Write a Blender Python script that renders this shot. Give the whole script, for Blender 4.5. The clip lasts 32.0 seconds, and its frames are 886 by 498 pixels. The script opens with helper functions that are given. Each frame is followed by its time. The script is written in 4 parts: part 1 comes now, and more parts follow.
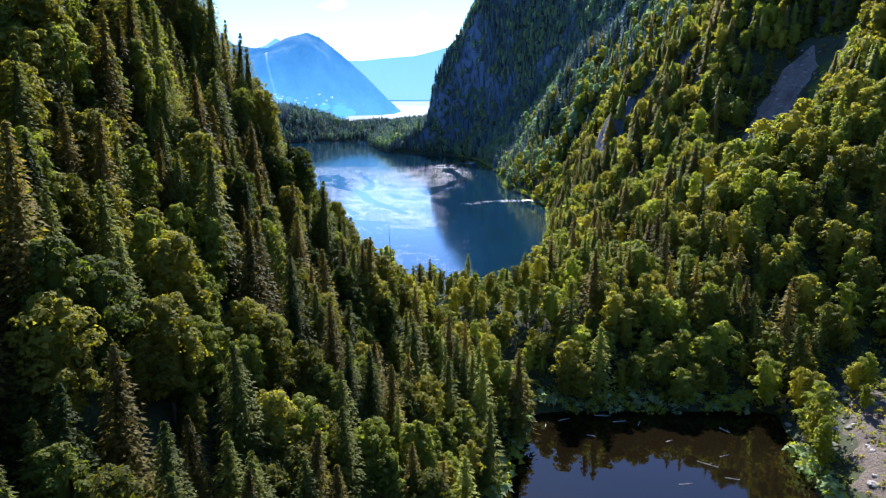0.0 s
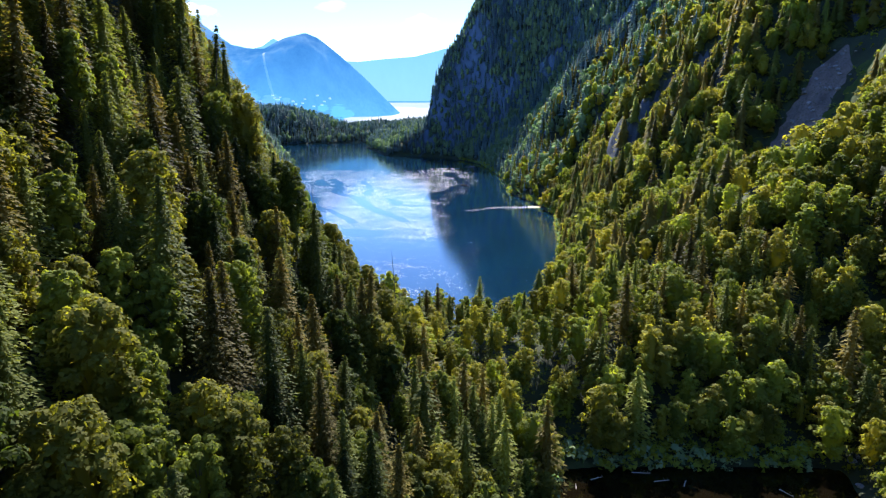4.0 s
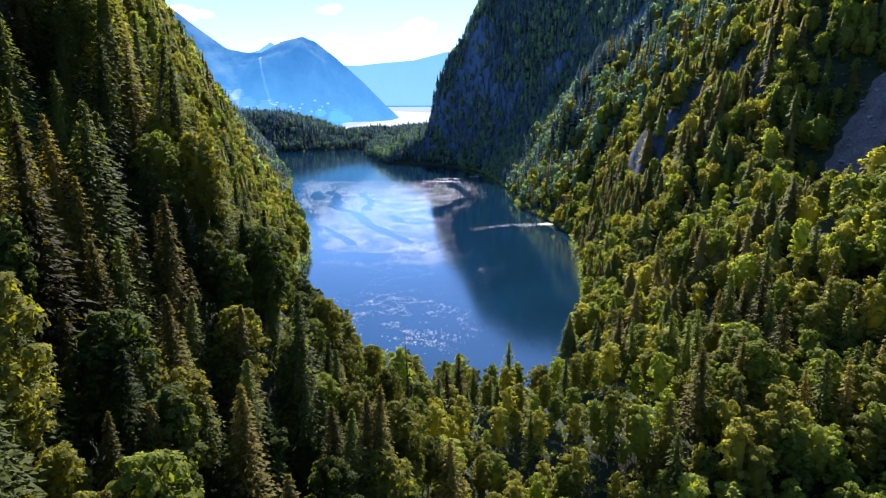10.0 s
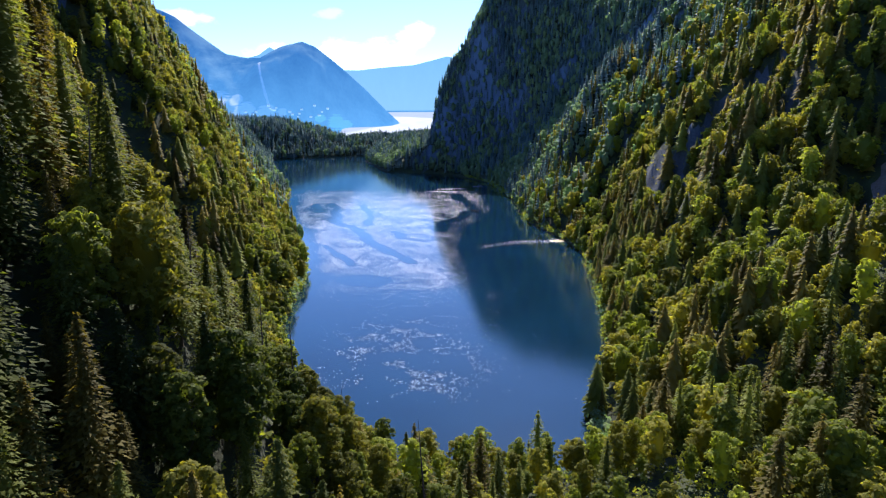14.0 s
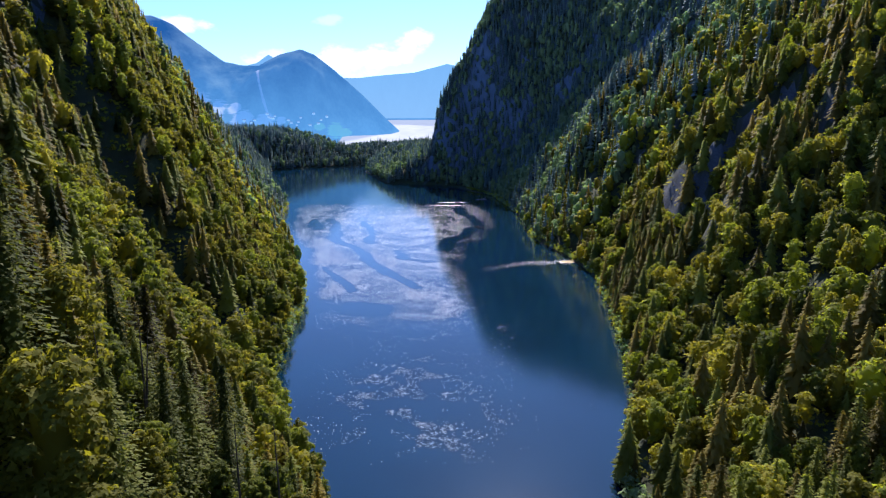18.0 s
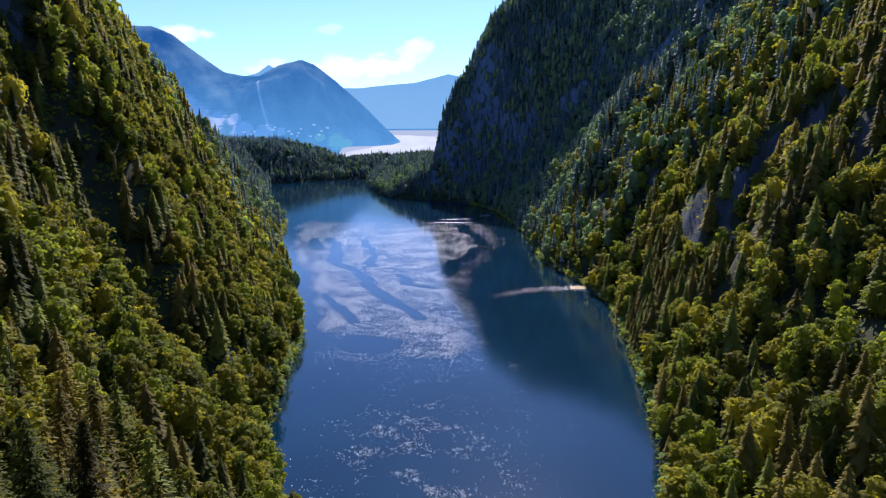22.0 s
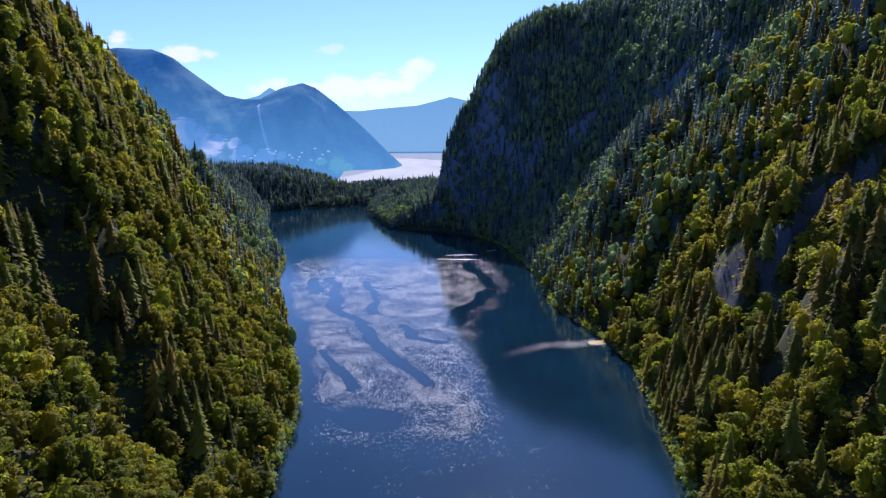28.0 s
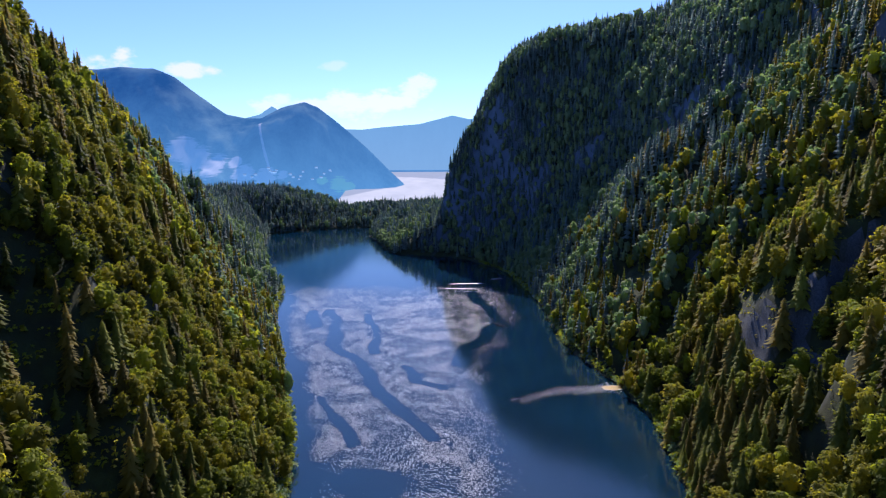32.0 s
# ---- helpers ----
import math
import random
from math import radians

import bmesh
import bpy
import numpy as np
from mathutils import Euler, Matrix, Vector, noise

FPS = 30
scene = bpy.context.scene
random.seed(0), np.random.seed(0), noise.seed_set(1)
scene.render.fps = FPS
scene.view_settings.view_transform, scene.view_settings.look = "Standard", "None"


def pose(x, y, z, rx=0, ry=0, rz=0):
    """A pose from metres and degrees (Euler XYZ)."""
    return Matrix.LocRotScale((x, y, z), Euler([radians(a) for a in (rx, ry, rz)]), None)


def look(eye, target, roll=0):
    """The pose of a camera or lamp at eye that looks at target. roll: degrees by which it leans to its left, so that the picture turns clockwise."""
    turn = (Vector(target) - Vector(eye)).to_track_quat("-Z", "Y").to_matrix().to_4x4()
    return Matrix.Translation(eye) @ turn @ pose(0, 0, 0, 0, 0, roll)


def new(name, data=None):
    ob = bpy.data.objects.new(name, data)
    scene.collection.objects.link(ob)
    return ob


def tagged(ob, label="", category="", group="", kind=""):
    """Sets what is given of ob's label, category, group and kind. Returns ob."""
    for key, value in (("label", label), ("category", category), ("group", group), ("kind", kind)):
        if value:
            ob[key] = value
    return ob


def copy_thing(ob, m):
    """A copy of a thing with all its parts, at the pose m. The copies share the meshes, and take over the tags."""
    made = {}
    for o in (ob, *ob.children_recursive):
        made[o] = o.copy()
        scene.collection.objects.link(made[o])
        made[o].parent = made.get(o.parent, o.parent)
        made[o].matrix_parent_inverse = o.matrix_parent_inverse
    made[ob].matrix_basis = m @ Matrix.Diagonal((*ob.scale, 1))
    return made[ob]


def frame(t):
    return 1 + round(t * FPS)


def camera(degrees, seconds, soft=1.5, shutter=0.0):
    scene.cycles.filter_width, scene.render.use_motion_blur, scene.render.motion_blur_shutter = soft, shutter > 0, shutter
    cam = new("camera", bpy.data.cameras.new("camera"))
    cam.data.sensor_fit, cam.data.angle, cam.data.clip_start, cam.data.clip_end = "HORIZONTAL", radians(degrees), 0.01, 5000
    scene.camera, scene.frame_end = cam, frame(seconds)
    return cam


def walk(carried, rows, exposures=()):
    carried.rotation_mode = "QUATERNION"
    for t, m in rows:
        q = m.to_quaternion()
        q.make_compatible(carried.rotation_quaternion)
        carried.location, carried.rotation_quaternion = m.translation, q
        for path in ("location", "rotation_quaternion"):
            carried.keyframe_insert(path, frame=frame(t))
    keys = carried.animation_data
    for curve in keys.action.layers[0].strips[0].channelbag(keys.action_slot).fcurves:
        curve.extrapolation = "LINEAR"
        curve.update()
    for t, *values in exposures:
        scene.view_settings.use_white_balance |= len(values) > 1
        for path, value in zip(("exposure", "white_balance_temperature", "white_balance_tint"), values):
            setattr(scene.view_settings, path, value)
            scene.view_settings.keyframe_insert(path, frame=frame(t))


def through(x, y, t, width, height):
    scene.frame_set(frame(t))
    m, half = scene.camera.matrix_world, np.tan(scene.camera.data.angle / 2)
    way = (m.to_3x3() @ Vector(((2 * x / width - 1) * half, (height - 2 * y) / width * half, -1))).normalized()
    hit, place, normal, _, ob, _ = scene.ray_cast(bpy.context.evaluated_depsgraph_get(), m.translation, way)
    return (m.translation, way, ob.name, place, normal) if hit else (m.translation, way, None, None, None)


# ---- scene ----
cam = camera(68.5, 32.0, soft=1.2)
METRES, EYE, TILT, LEAN, TURN = 380.0, 154.0, -12.7, 0.0, 0.0
ROWS = [
    (0.0, 0.0, 0.0, 0.0, 0.0, 0.0, -0.0),
    (0.5, -0.0018, 0.0142, 0.0031, -0.04, 0.01, -0.01),
    (1.0, -0.0036, 0.0289, 0.0062, -0.06, 0.03, -0.02),
    (1.5, -0.0055, 0.0441, 0.0095, -0.09, 0.06, -0.02),
    (2.0, -0.0073, 0.0595, 0.0129, -0.1, 0.1, -0.03),
    (2.5, -0.0093, 0.0752, 0.0169, -0.1, 0.13, -0.04),
    (3.0, -0.0115, 0.0909, 0.022, -0.13, 0.11, -0.05),
    (3.5, -0.0137, 0.1067, 0.0272, -0.14, 0.1, -0.06),
    (5.5, -0.0221, 0.1675, 0.0473, -0.18, 0.05, 0.09),
    (6.0, -0.0245, 0.1832, 0.0525, -0.2, 0.15, 0.09),
    (6.5, -0.0265, 0.1985, 0.0578, -0.19, 0.19, 0.11),
    (7.0, -0.0285, 0.2139, 0.0633, -0.18, 0.22, 0.1),
    (7.5, -0.0305, 0.2296, 0.0689, -0.17, 0.22, 0.1),
    (8.0, -0.0325, 0.2448, 0.0743, -0.16, 0.25, 0.12),
    (8.5, -0.0349, 0.26, 0.0802, -0.19, 0.23, 0.12),
    (9.0, -0.0373, 0.2748, 0.0862, -0.21, 0.21, 0.14),
    (9.5, -0.0397, 0.2897, 0.0927, -0.24, 0.28, 0.17),
    (10.0, -0.0423, 0.3049, 0.0997, -0.27, 0.33, 0.15),
    (10.5, -0.0446, 0.3201, 0.1065, -0.28, 0.3, 0.16),
    (11.0, -0.0467, 0.3347, 0.1134, -0.25, 0.34, 0.18),
    (11.5, -0.0489, 0.3495, 0.1199, -0.24, 0.38, 0.19),
    (12.0, -0.0511, 0.3642, 0.1269, -0.23, 0.42, 0.2),
    (12.5, -0.0533, 0.3792, 0.1339, -0.24, 0.5, 0.21),
    (13.0, -0.0555, 0.3943, 0.141, -0.25, 0.55, 0.23),
    (13.5, -0.0575, 0.4095, 0.1478, -0.26, 0.58, 0.23),
    (14.0, -0.0594, 0.4242, 0.1543, -0.26, 0.62, 0.26),
    (14.5, -0.0613, 0.4389, 0.1607, -0.28, 0.67, 0.27),
    (16.5, -0.0726, 0.4908, 0.1885, -0.36, 0.94, 0.33),
    (17.0, -0.074, 0.5044, 0.1955, -0.35, 1.0, 0.35),
    (17.5, -0.0752, 0.518, 0.2024, -0.33, 1.06, 0.34),
    (18.0, -0.0766, 0.531, 0.2091, -0.32, 1.13, 0.34),
    (18.5, -0.0783, 0.5438, 0.2157, -0.32, 1.22, 0.35),
    (19.0, -0.0804, 0.5567, 0.2227, -0.33, 1.3, 0.35),
    (19.5, -0.0821, 0.5689, 0.23, -0.32, 1.38, 0.35),
    (20.0, -0.0839, 0.5812, 0.2371, -0.31, 1.47, 0.35),
    (20.5, -0.0856, 0.5932, 0.2443, -0.31, 1.56, 0.34),
    (21.0, -0.0875, 0.6052, 0.2517, -0.29, 1.66, 0.34),
    (21.5, -0.0895, 0.6168, 0.2595, -0.29, 1.75, 0.34),
    (22.0, -0.0916, 0.6285, 0.2673, -0.29, 1.84, 0.34),
    (22.5, -0.0935, 0.64, 0.2751, -0.29, 1.92, 0.34),
    (23.0, -0.0954, 0.6516, 0.2828, -0.29, 2.0, 0.34),
    (23.5, -0.0972, 0.6632, 0.2909, -0.29, 2.09, 0.34),
    (24.0, -0.0989, 0.6749, 0.2994, -0.29, 2.28, 0.32),
    (24.5, -0.1006, 0.6866, 0.3082, -0.28, 2.43, 0.32),
    (25.0, -0.1024, 0.6987, 0.3169, -0.28, 2.59, 0.31),
    (25.5, -0.104, 0.711, 0.3261, -0.27, 2.73, 0.31),
    (27.5, -0.1107, 0.7622, 0.3647, -0.24, 3.29, 0.33),
    (28.0, -0.112, 0.7752, 0.3739, -0.22, 3.45, 0.3),
    (28.5, -0.1132, 0.7883, 0.3833, -0.2, 3.62, 0.3),
    (29.0, -0.1145, 0.8014, 0.3926, -0.18, 3.79, 0.28),
    (29.5, -0.1159, 0.8139, 0.4019, -0.16, 3.97, 0.28),
    (30.0, -0.1174, 0.8263, 0.4113, -0.15, 4.14, 0.28),
    (30.5, -0.1188, 0.8384, 0.4208, -0.13, 4.31, 0.28),
    (31.0, -0.1203, 0.8504, 0.4305, -0.12, 4.47, 0.28),
    (31.5, -0.1215, 0.862, 0.4402, -0.1, 4.63, 0.29),
    (32.0, -0.1227, 0.8738, 0.4497, -0.09, 4.79, 0.29),
]
walk(cam, [(t, pose(0, 0, EYE, TILT, LEAN, TURN) @ pose(METRES * x, METRES * y, METRES * z, 90 + pitch, roll, yaw)) for t, x, y, z, yaw, pitch, roll in ROWS],
     exposures=[(0.0, 1.42, 5800, 18), (6.0, 1.35, 5850, 18), (13.0, 1.06, 5900, 21), (20.0, 0.66, 5950, 25), (32.0, 0.42, 6000, 29)])

# world, sun
SUN_AZ, SUN_EL = 7.0, 43.0          # degrees right of straight ahead, and above the horizon
world = bpy.data.worlds.new("sky")
scene.world = world
world.use_nodes = True


def nodes_of(tree):
    tree.nodes.clear()

    def add(kind, **sets):
        n = tree.nodes.new(kind)
        for k, v in sets.items():
            if k in n.inputs:
                n.inputs[k].default_value = v
            else:
                setattr(n, k, v)
        return n
    return add


def build_world():
    tree = world.node_tree
    add = nodes_of(tree)
    link = tree.links.new
    sky = add("ShaderNodeTexSky", sky_type="NISHITA", sun_disc=False)
    sky.sun_elevation, sky.sun_rotation = radians(SUN_EL), radians(SUN_AZ)
    sky.altitude, sky.air_density, sky.dust_density, sky.ozone_density = 800.0, 1.0, 0.35, 2.2
    coord = add("ShaderNodeTexCoord")
    # small fair-weather clouds low over the valley's mouth, each at its bearing and height (as tangents), and others behind
    puffs = add("ShaderNodeTexNoise", Scale=22.0, Detail=7.0, Roughness=0.6)
    stretch = add("ShaderNodeMapping")
    stretch.inputs["Scale"].default_value = (1.0, 1.0, 1.8)
    link(coord.outputs["Generated"], stretch.inputs["Vector"])
    link(stretch.outputs["Vector"], puffs.inputs["Vector"])
    split = add("ShaderNodeSeparateXYZ")
    link(coord.outputs["Generated"], split.inputs[0])

    def calc(operation, a, b):
        n = add("ShaderNodeMath", operation=operation)
        for k, v in enumerate((a, b)):
            if isinstance(v, (int, float)):
                n.inputs[k].default_value = v
            else:
                link(v, n.inputs[k])
        return n.outputs[0]
    ahead = calc("MAXIMUM", split.outputs["Y"], 0.05)
    bearing, rise = calc("DIVIDE", split.outputs["X"], ahead), calc("DIVIDE", split.outputs["Z"], ahead)
    cover = None
    for u, v, wide, high, dense in CLOUDS:
        du, dv = calc("DIVIDE", calc("SUBTRACT", bearing, u), wide), calc("DIVIDE", calc("SUBTRACT", rise, v), high)
        body = calc("SUBTRACT", 1.0, calc("ADD", calc("MULTIPLY", du, du), calc("MULTIPLY", dv, dv)))
        ragged = calc("ADD", calc("MULTIPLY", body, 0.75), calc("MULTIPLY", calc("SUBTRACT", puffs.outputs["Fac"], 0.52), 3.6))
        edge = add("ShaderNodeMapRange", interpolation_type="SMOOTHSTEP")
        edge.inputs["From Min"].default_value, edge.inputs["From Max"].default_value, edge.inputs["To Max"].default_value = 0.0, 0.75, dense
        link(ragged, edge.inputs["Value"])
        inside = calc("MULTIPLY", edge.outputs[0], calc("GREATER_THAN", body, -1.2))
        cover = inside if cover is None else calc("MAXIMUM", cover, inside)
    mix = add("ShaderNodeMix", data_type="RGBA")
    link(cover, mix.inputs["Factor"])
    tint = add("ShaderNodeMix", data_type="RGBA", blend_type="MULTIPLY")
    tint.inputs["Factor"].default_value = 1.0
    tint.inputs["B"].default_value = SKY_TINT
    link(sky.outputs[0], tint.inputs["A"])
    link(tint.outputs["Result"], mix.inputs["A"])
    mix.inputs["B"].default_value = (7.0, 7.4, 7.8, 1)
    back = add("ShaderNodeBackground", Strength=SKY_STRENGTH)
    link(mix.outputs["Result"], back.inputs["Color"])
    link(back.outputs[0], add("ShaderNodeOutputWorld").inputs[0])


SKY_STRENGTH, SKY_TINT = 0.102, (0.68, 0.93, 1.26, 1)
CLOUDS = ((-0.034, 0.106, 0.034, 0.020, 0.75), (-0.105, 0.080, 0.085, 0.026, 0.8), (-0.19, 0.074, 0.09, 0.018, 0.7), (-0.254, 0.085, 0.05, 0.014, 0.6), (-0.362, 0.133, 0.058, 0.016, 0.8),
          (-0.512, 0.149, 0.07, 0.02, 0.85), (-0.16, 0.138, 0.022, 0.010, 0.35), (0.42, 0.12, 0.12, 0.03, 0.7), (-0.95, 0.2, 0.2, 0.05, 0.7), (0.9, 0.3, 0.2, 0.05, 0.6))
build_world()
sun = new("sun", bpy.data.lights.new("sun", "SUN"))
sun.data.energy, sun.data.angle, sun.data.color = 5.0, radians(0.5), (1.0, 0.93, 0.80)
sun_way = Vector((math.sin(radians(SUN_AZ)) * math.cos(radians(SUN_EL)), math.cos(radians(SUN_AZ)) * math.cos(radians(SUN_EL)), math.sin(radians(SUN_EL))))
sun.matrix_world = look(sun_way * 3000, (0, 0, 0))


# materials
def material(name):
    m = bpy.data.materials.new(name)
    m.use_nodes = True
    add = nodes_of(m.node_tree)
    return m, add, m.node_tree.links.new, add("ShaderNodeOutputMaterial")


def ramp(add, *stops):
    r = add("ShaderNodeValToRGB")
    e = r.color_ramp.elements
    while len(e) < len(stops):
        e.new(0.5)
    for item, (p, c) in zip(e, stops):
        item.position, item.color = p, (*c, 1)
    return r


def noise_at(add, link, scale, detail=4.0, rough=0.55, squash=None):
    geo = add("ShaderNodeNewGeometry")
    n = add("ShaderNodeTexNoise", Scale=scale, Detail=detail, Roughness=rough)
    if squash:
        mp = add("ShaderNodeMapping")
        mp.inputs["Scale"].default_value = squash
        link(geo.outputs["Position"], mp.inputs["Vector"])
        link(mp.outputs[0], n.inputs["Vector"])
    else:
        link(geo.outputs["Position"], n.inputs["Vector"])
    return n


def mixed(add, link, fac, a, b, blend="MIX"):
    m = add("ShaderNodeMix", data_type="RGBA", blend_type=blend)
    for key, v in (("Factor", fac), ("A", a), ("B", b)):
        if isinstance(v, (float, int)):
            m.inputs[key].default_value = v
        elif isinstance(v, tuple):
            m.inputs[key].default_value = (*v, 1)
        else:
            link(v, m.inputs[key])
    return m.outputs["Result"]


def foliage(name, dark, light, through, rough=0.7, glow=0.38):
    """Leaves or needles: each tree has a tone of its own, and light comes through the thin ones."""
    m, add, link, out = material(name)
    geo = add("ShaderNodeNewGeometry")
    info = add("ShaderNodeObjectInfo")
    tone = add("ShaderNodeAttribute", attribute_name="tone")
    leaf = ramp(add, (0.0, dark), (1.0, light))
    big = noise_at(add, link, 0.035, 3.0)

    def plus(a, factor, b):
        n = add("ShaderNodeMath", operation="MULTIPLY_ADD")
        link(a, n.inputs[0])
        n.inputs[1].default_value = factor
        if isinstance(b, float):
            n.inputs[2].default_value = b
        else:
            link(b, n.inputs[2])
        return n.outputs[0]
    v = plus(big.outputs["Fac"], 1.3, -0.72)
    v = plus(geo.outputs["Random Per Island"], 0.22, v)
    v = plus(info.outputs["Random"], 0.55, v)
    v = plus(tone.outputs["Fac"], 0.75, v)
    link(v, leaf.inputs["Fac"])
    body = add("ShaderNodeBsdfPrincipled", Roughness=rough)
    body.inputs["Specular IOR Level"].default_value = 0.15
    link(leaf.outputs[0], body.inputs["Base Color"])
    trans = add("ShaderNodeBsdfTranslucent")
    link(mixed(add, link, 1.0, leaf.outputs[0], through, "MULTIPLY"), trans.inputs["Color"])
    blend = add("ShaderNodeMixShader", Fac=glow)
    link(body.outputs[0], blend.inputs[1])
    link(trans.outputs[0], blend.inputs[2])
    link(blend.outputs[0], out.inputs[0])
    return m


SPRUCE = foliage("spruce_needles", (0.027, 0.040, 0.008), (0.232, 0.250, 0.046), (2.0, 2.0, 0.7), glow=0.45)
SPRUCE_B = foliage("old_spruce_needles", (0.040, 0.037, 0.008), (0.262, 0.220, 0.046), (2.0, 1.8, 0.6), glow=0.45)
BEECH = foliage("beech_leaves", (0.042, 0.060, 0.010), (0.238, 0.264, 0.036), (2.2, 2.2, 0.7), glow=0.52)
MAPLE = foliage("maple_leaves", (0.059, 0.067, 0.010), (0.275, 0.265, 0.038), (2.2, 2.1, 0.6), glow=0.52)
YELLOW = foliage("yellowing_leaves", (0.15, 0.14, 0.015), (0.32, 0.27, 0.035), (1.8, 1.7, 0.5), glow=0.46)
# the blue of distance haze is put into these needle and leaf colours
HAZED_FIR = foliage("hazed_fir_needles", (0.060, 0.110, 0.115), (0.195, 0.255, 0.225), (1.4, 1.7, 1.3), glow=0.42)
HAZED_SPRUCE = foliage("hazed_spruce_needles", (0.062, 0.112, 0.122), (0.195, 0.250, 0.230), (1.4, 1.7, 1.3), glow=0.42)
HAZED_LINDEN = foliage("hazed_linden_leaves", (0.075, 0.120, 0.072), (0.245, 0.295, 0.150), (1.6, 2.0, 1.0), glow=0.42)
GRASS = foliage("meadow_grass", (0.055, 0.090, 0.014), (0.150, 0.180, 0.030), (1.7, 1.7, 0.6), glow=0.4)


HAZED_MIX = (HAZED_FIR, HAZED_SPRUCE, HAZED_LINDEN, HAZED_LINDEN)


def bark_material(name, dark, light):
    m, add, link, out = material(name)
    n = noise_at(add, link, 3.0, 5.0, 0.6, (1, 1, 0.25))
    c = ramp(add, (0.3, dark), (0.7, light))
    link(n.outputs["Fac"], c.inputs["Fac"])
    b = add("ShaderNodeBsdfPrincipled", Roughness=0.9)
    link(c.outputs[0], b.inputs["Base Color"])
    bump = add("ShaderNodeBump", Strength=0.6, Distance=0.05)
    link(n.outputs["Fac"], bump.inputs["Height"])
    link(bump.outputs[0], b.inputs["Normal"])
    link(b.outputs[0], out.inputs[0])
    return m


BARK = bark_material("bark", (0.035, 0.026, 0.018), (0.12, 0.095, 0.070))
DEAD = bark_material("weathered_wood", (0.14, 0.12, 0.10), (0.42, 0.38, 0.32))


def rock_material(name, dark, light, moss):
    m, add, link, out = material(name)
    streak = noise_at(add, link, 0.09, 8.0, 0.65, (1.0, 1.0, 0.35))
    fine = noise_at(add, link, 0.8, 6.0, 0.65)
    c = ramp(add, (0.28, dark), (0.52, tuple((a + b) / 2 for a, b in zip(dark, light))), (0.75, light))
    link(streak.outputs["Fac"], c.inputs["Fac"])
    mask = ramp(add, (0.50, (0, 0, 0)), (0.64, (1, 1, 1)))
    link(fine.outputs["Fac"], mask.inputs["Fac"])
    b = add("ShaderNodeBsdfPrincipled", Roughness=0.85)
    link(mixed(add, link, mask.outputs[0], c.outputs[0], moss), b.inputs["Base Color"])
    bump = add("ShaderNodeBump", Strength=0.8, Distance=1.2)
    link(fine.outputs["Fac"], bump.inputs["Height"])
    link(bump.outputs[0], b.inputs["Normal"])
    link(b.outputs[0], out.inputs[0])
    return m


ROCK = rock_material("limestone", (0.13, 0.12, 0.11), (0.42, 0.39, 0.37), (0.10, 0.10, 0.06))
TALUS = rock_material("talus_gravel", (0.050, 0.038, 0.030), (0.150, 0.110, 0.086), (0.045, 0.045, 0.016))
SCREE = rock_material("scree_gravel", (0.085, 0.064, 0.054), (0.27, 0.205, 0.175), (0.070, 0.070, 0.030))


def ground_material():
    m, add, link, out = material("forest_floor")
    geo = add("ShaderNodeNewGeometry")
    n = noise_at(add, link, 0.06, 6.0, 0.6)
    f = noise_at(add, link, 0.7, 6.0, 0.65)
    soil = ramp(add, (0.35, (0.018, 0.022, 0.006)), (0.55, (0.028, 0.038, 0.008)), (0.75, (0.045, 0.066, 0.012)))
    link(n.outputs["Fac"], soil.inputs["Fac"])
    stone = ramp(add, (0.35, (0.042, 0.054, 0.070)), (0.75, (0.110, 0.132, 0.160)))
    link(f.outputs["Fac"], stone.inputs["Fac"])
    pale = ramp(add, (0.35, (0.075, 0.110, 0.160)), (0.75, (0.115, 0.160, 0.225)))          # limestone of the great cliff, distance haze put into its blue-grey colour
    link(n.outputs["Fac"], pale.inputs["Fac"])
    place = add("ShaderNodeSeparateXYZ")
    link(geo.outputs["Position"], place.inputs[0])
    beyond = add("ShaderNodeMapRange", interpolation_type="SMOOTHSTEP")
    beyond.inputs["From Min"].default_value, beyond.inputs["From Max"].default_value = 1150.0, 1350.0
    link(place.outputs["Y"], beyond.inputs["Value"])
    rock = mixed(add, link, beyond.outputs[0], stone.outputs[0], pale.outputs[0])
    split = add("ShaderNodeSeparateXYZ")
    link(geo.outputs["True Normal"], split.inputs[0])
    steep = add("ShaderNodeMapRange", interpolation_type="SMOOTHSTEP")
    steep.inputs["From Min"].default_value, steep.inputs["From Max"].default_value = 0.40, 0.27
    link(split.outputs["Z"], steep.inputs["Value"])
    b = add("ShaderNodeBsdfPrincipled", Roughness=0.95)
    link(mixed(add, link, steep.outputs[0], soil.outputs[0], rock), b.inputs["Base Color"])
    bump = add("ShaderNodeBump", Strength=0.7, Distance=0.8)
    link(f.outputs["Fac"], bump.inputs["Height"])
    link(bump.outputs[0], b.inputs["Normal"])
    link(b.outputs[0], out.inputs[0])
    return m


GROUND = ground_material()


def water_material(name, deep, wave, rough, ior=1.33):
    m, add, link, out = material(name)
    small = noise_at(add, link, 0.9, 3.0, 0.5)
    broad = noise_at(add, link, 0.012, 3.0, 0.5)
    b = add("ShaderNodeBsdfPrincipled", Roughness=rough, IOR=ior)
    tone = ramp(add, (0.35, deep), (0.7, tuple(v * 1.5 for v in deep)))
    link(broad.outputs["Fac"], tone.inputs["Fac"])
    link(tone.outputs[0], b.inputs["Base Color"])
    bump = add("ShaderNodeBump", Strength=wave, Distance=0.12)
    link(small.outputs["Fac"], bump.inputs["Height"])
    link(bump.outputs[0], b.inputs["Normal"])
    link(b.outputs[0], out.inputs[0])
    return m


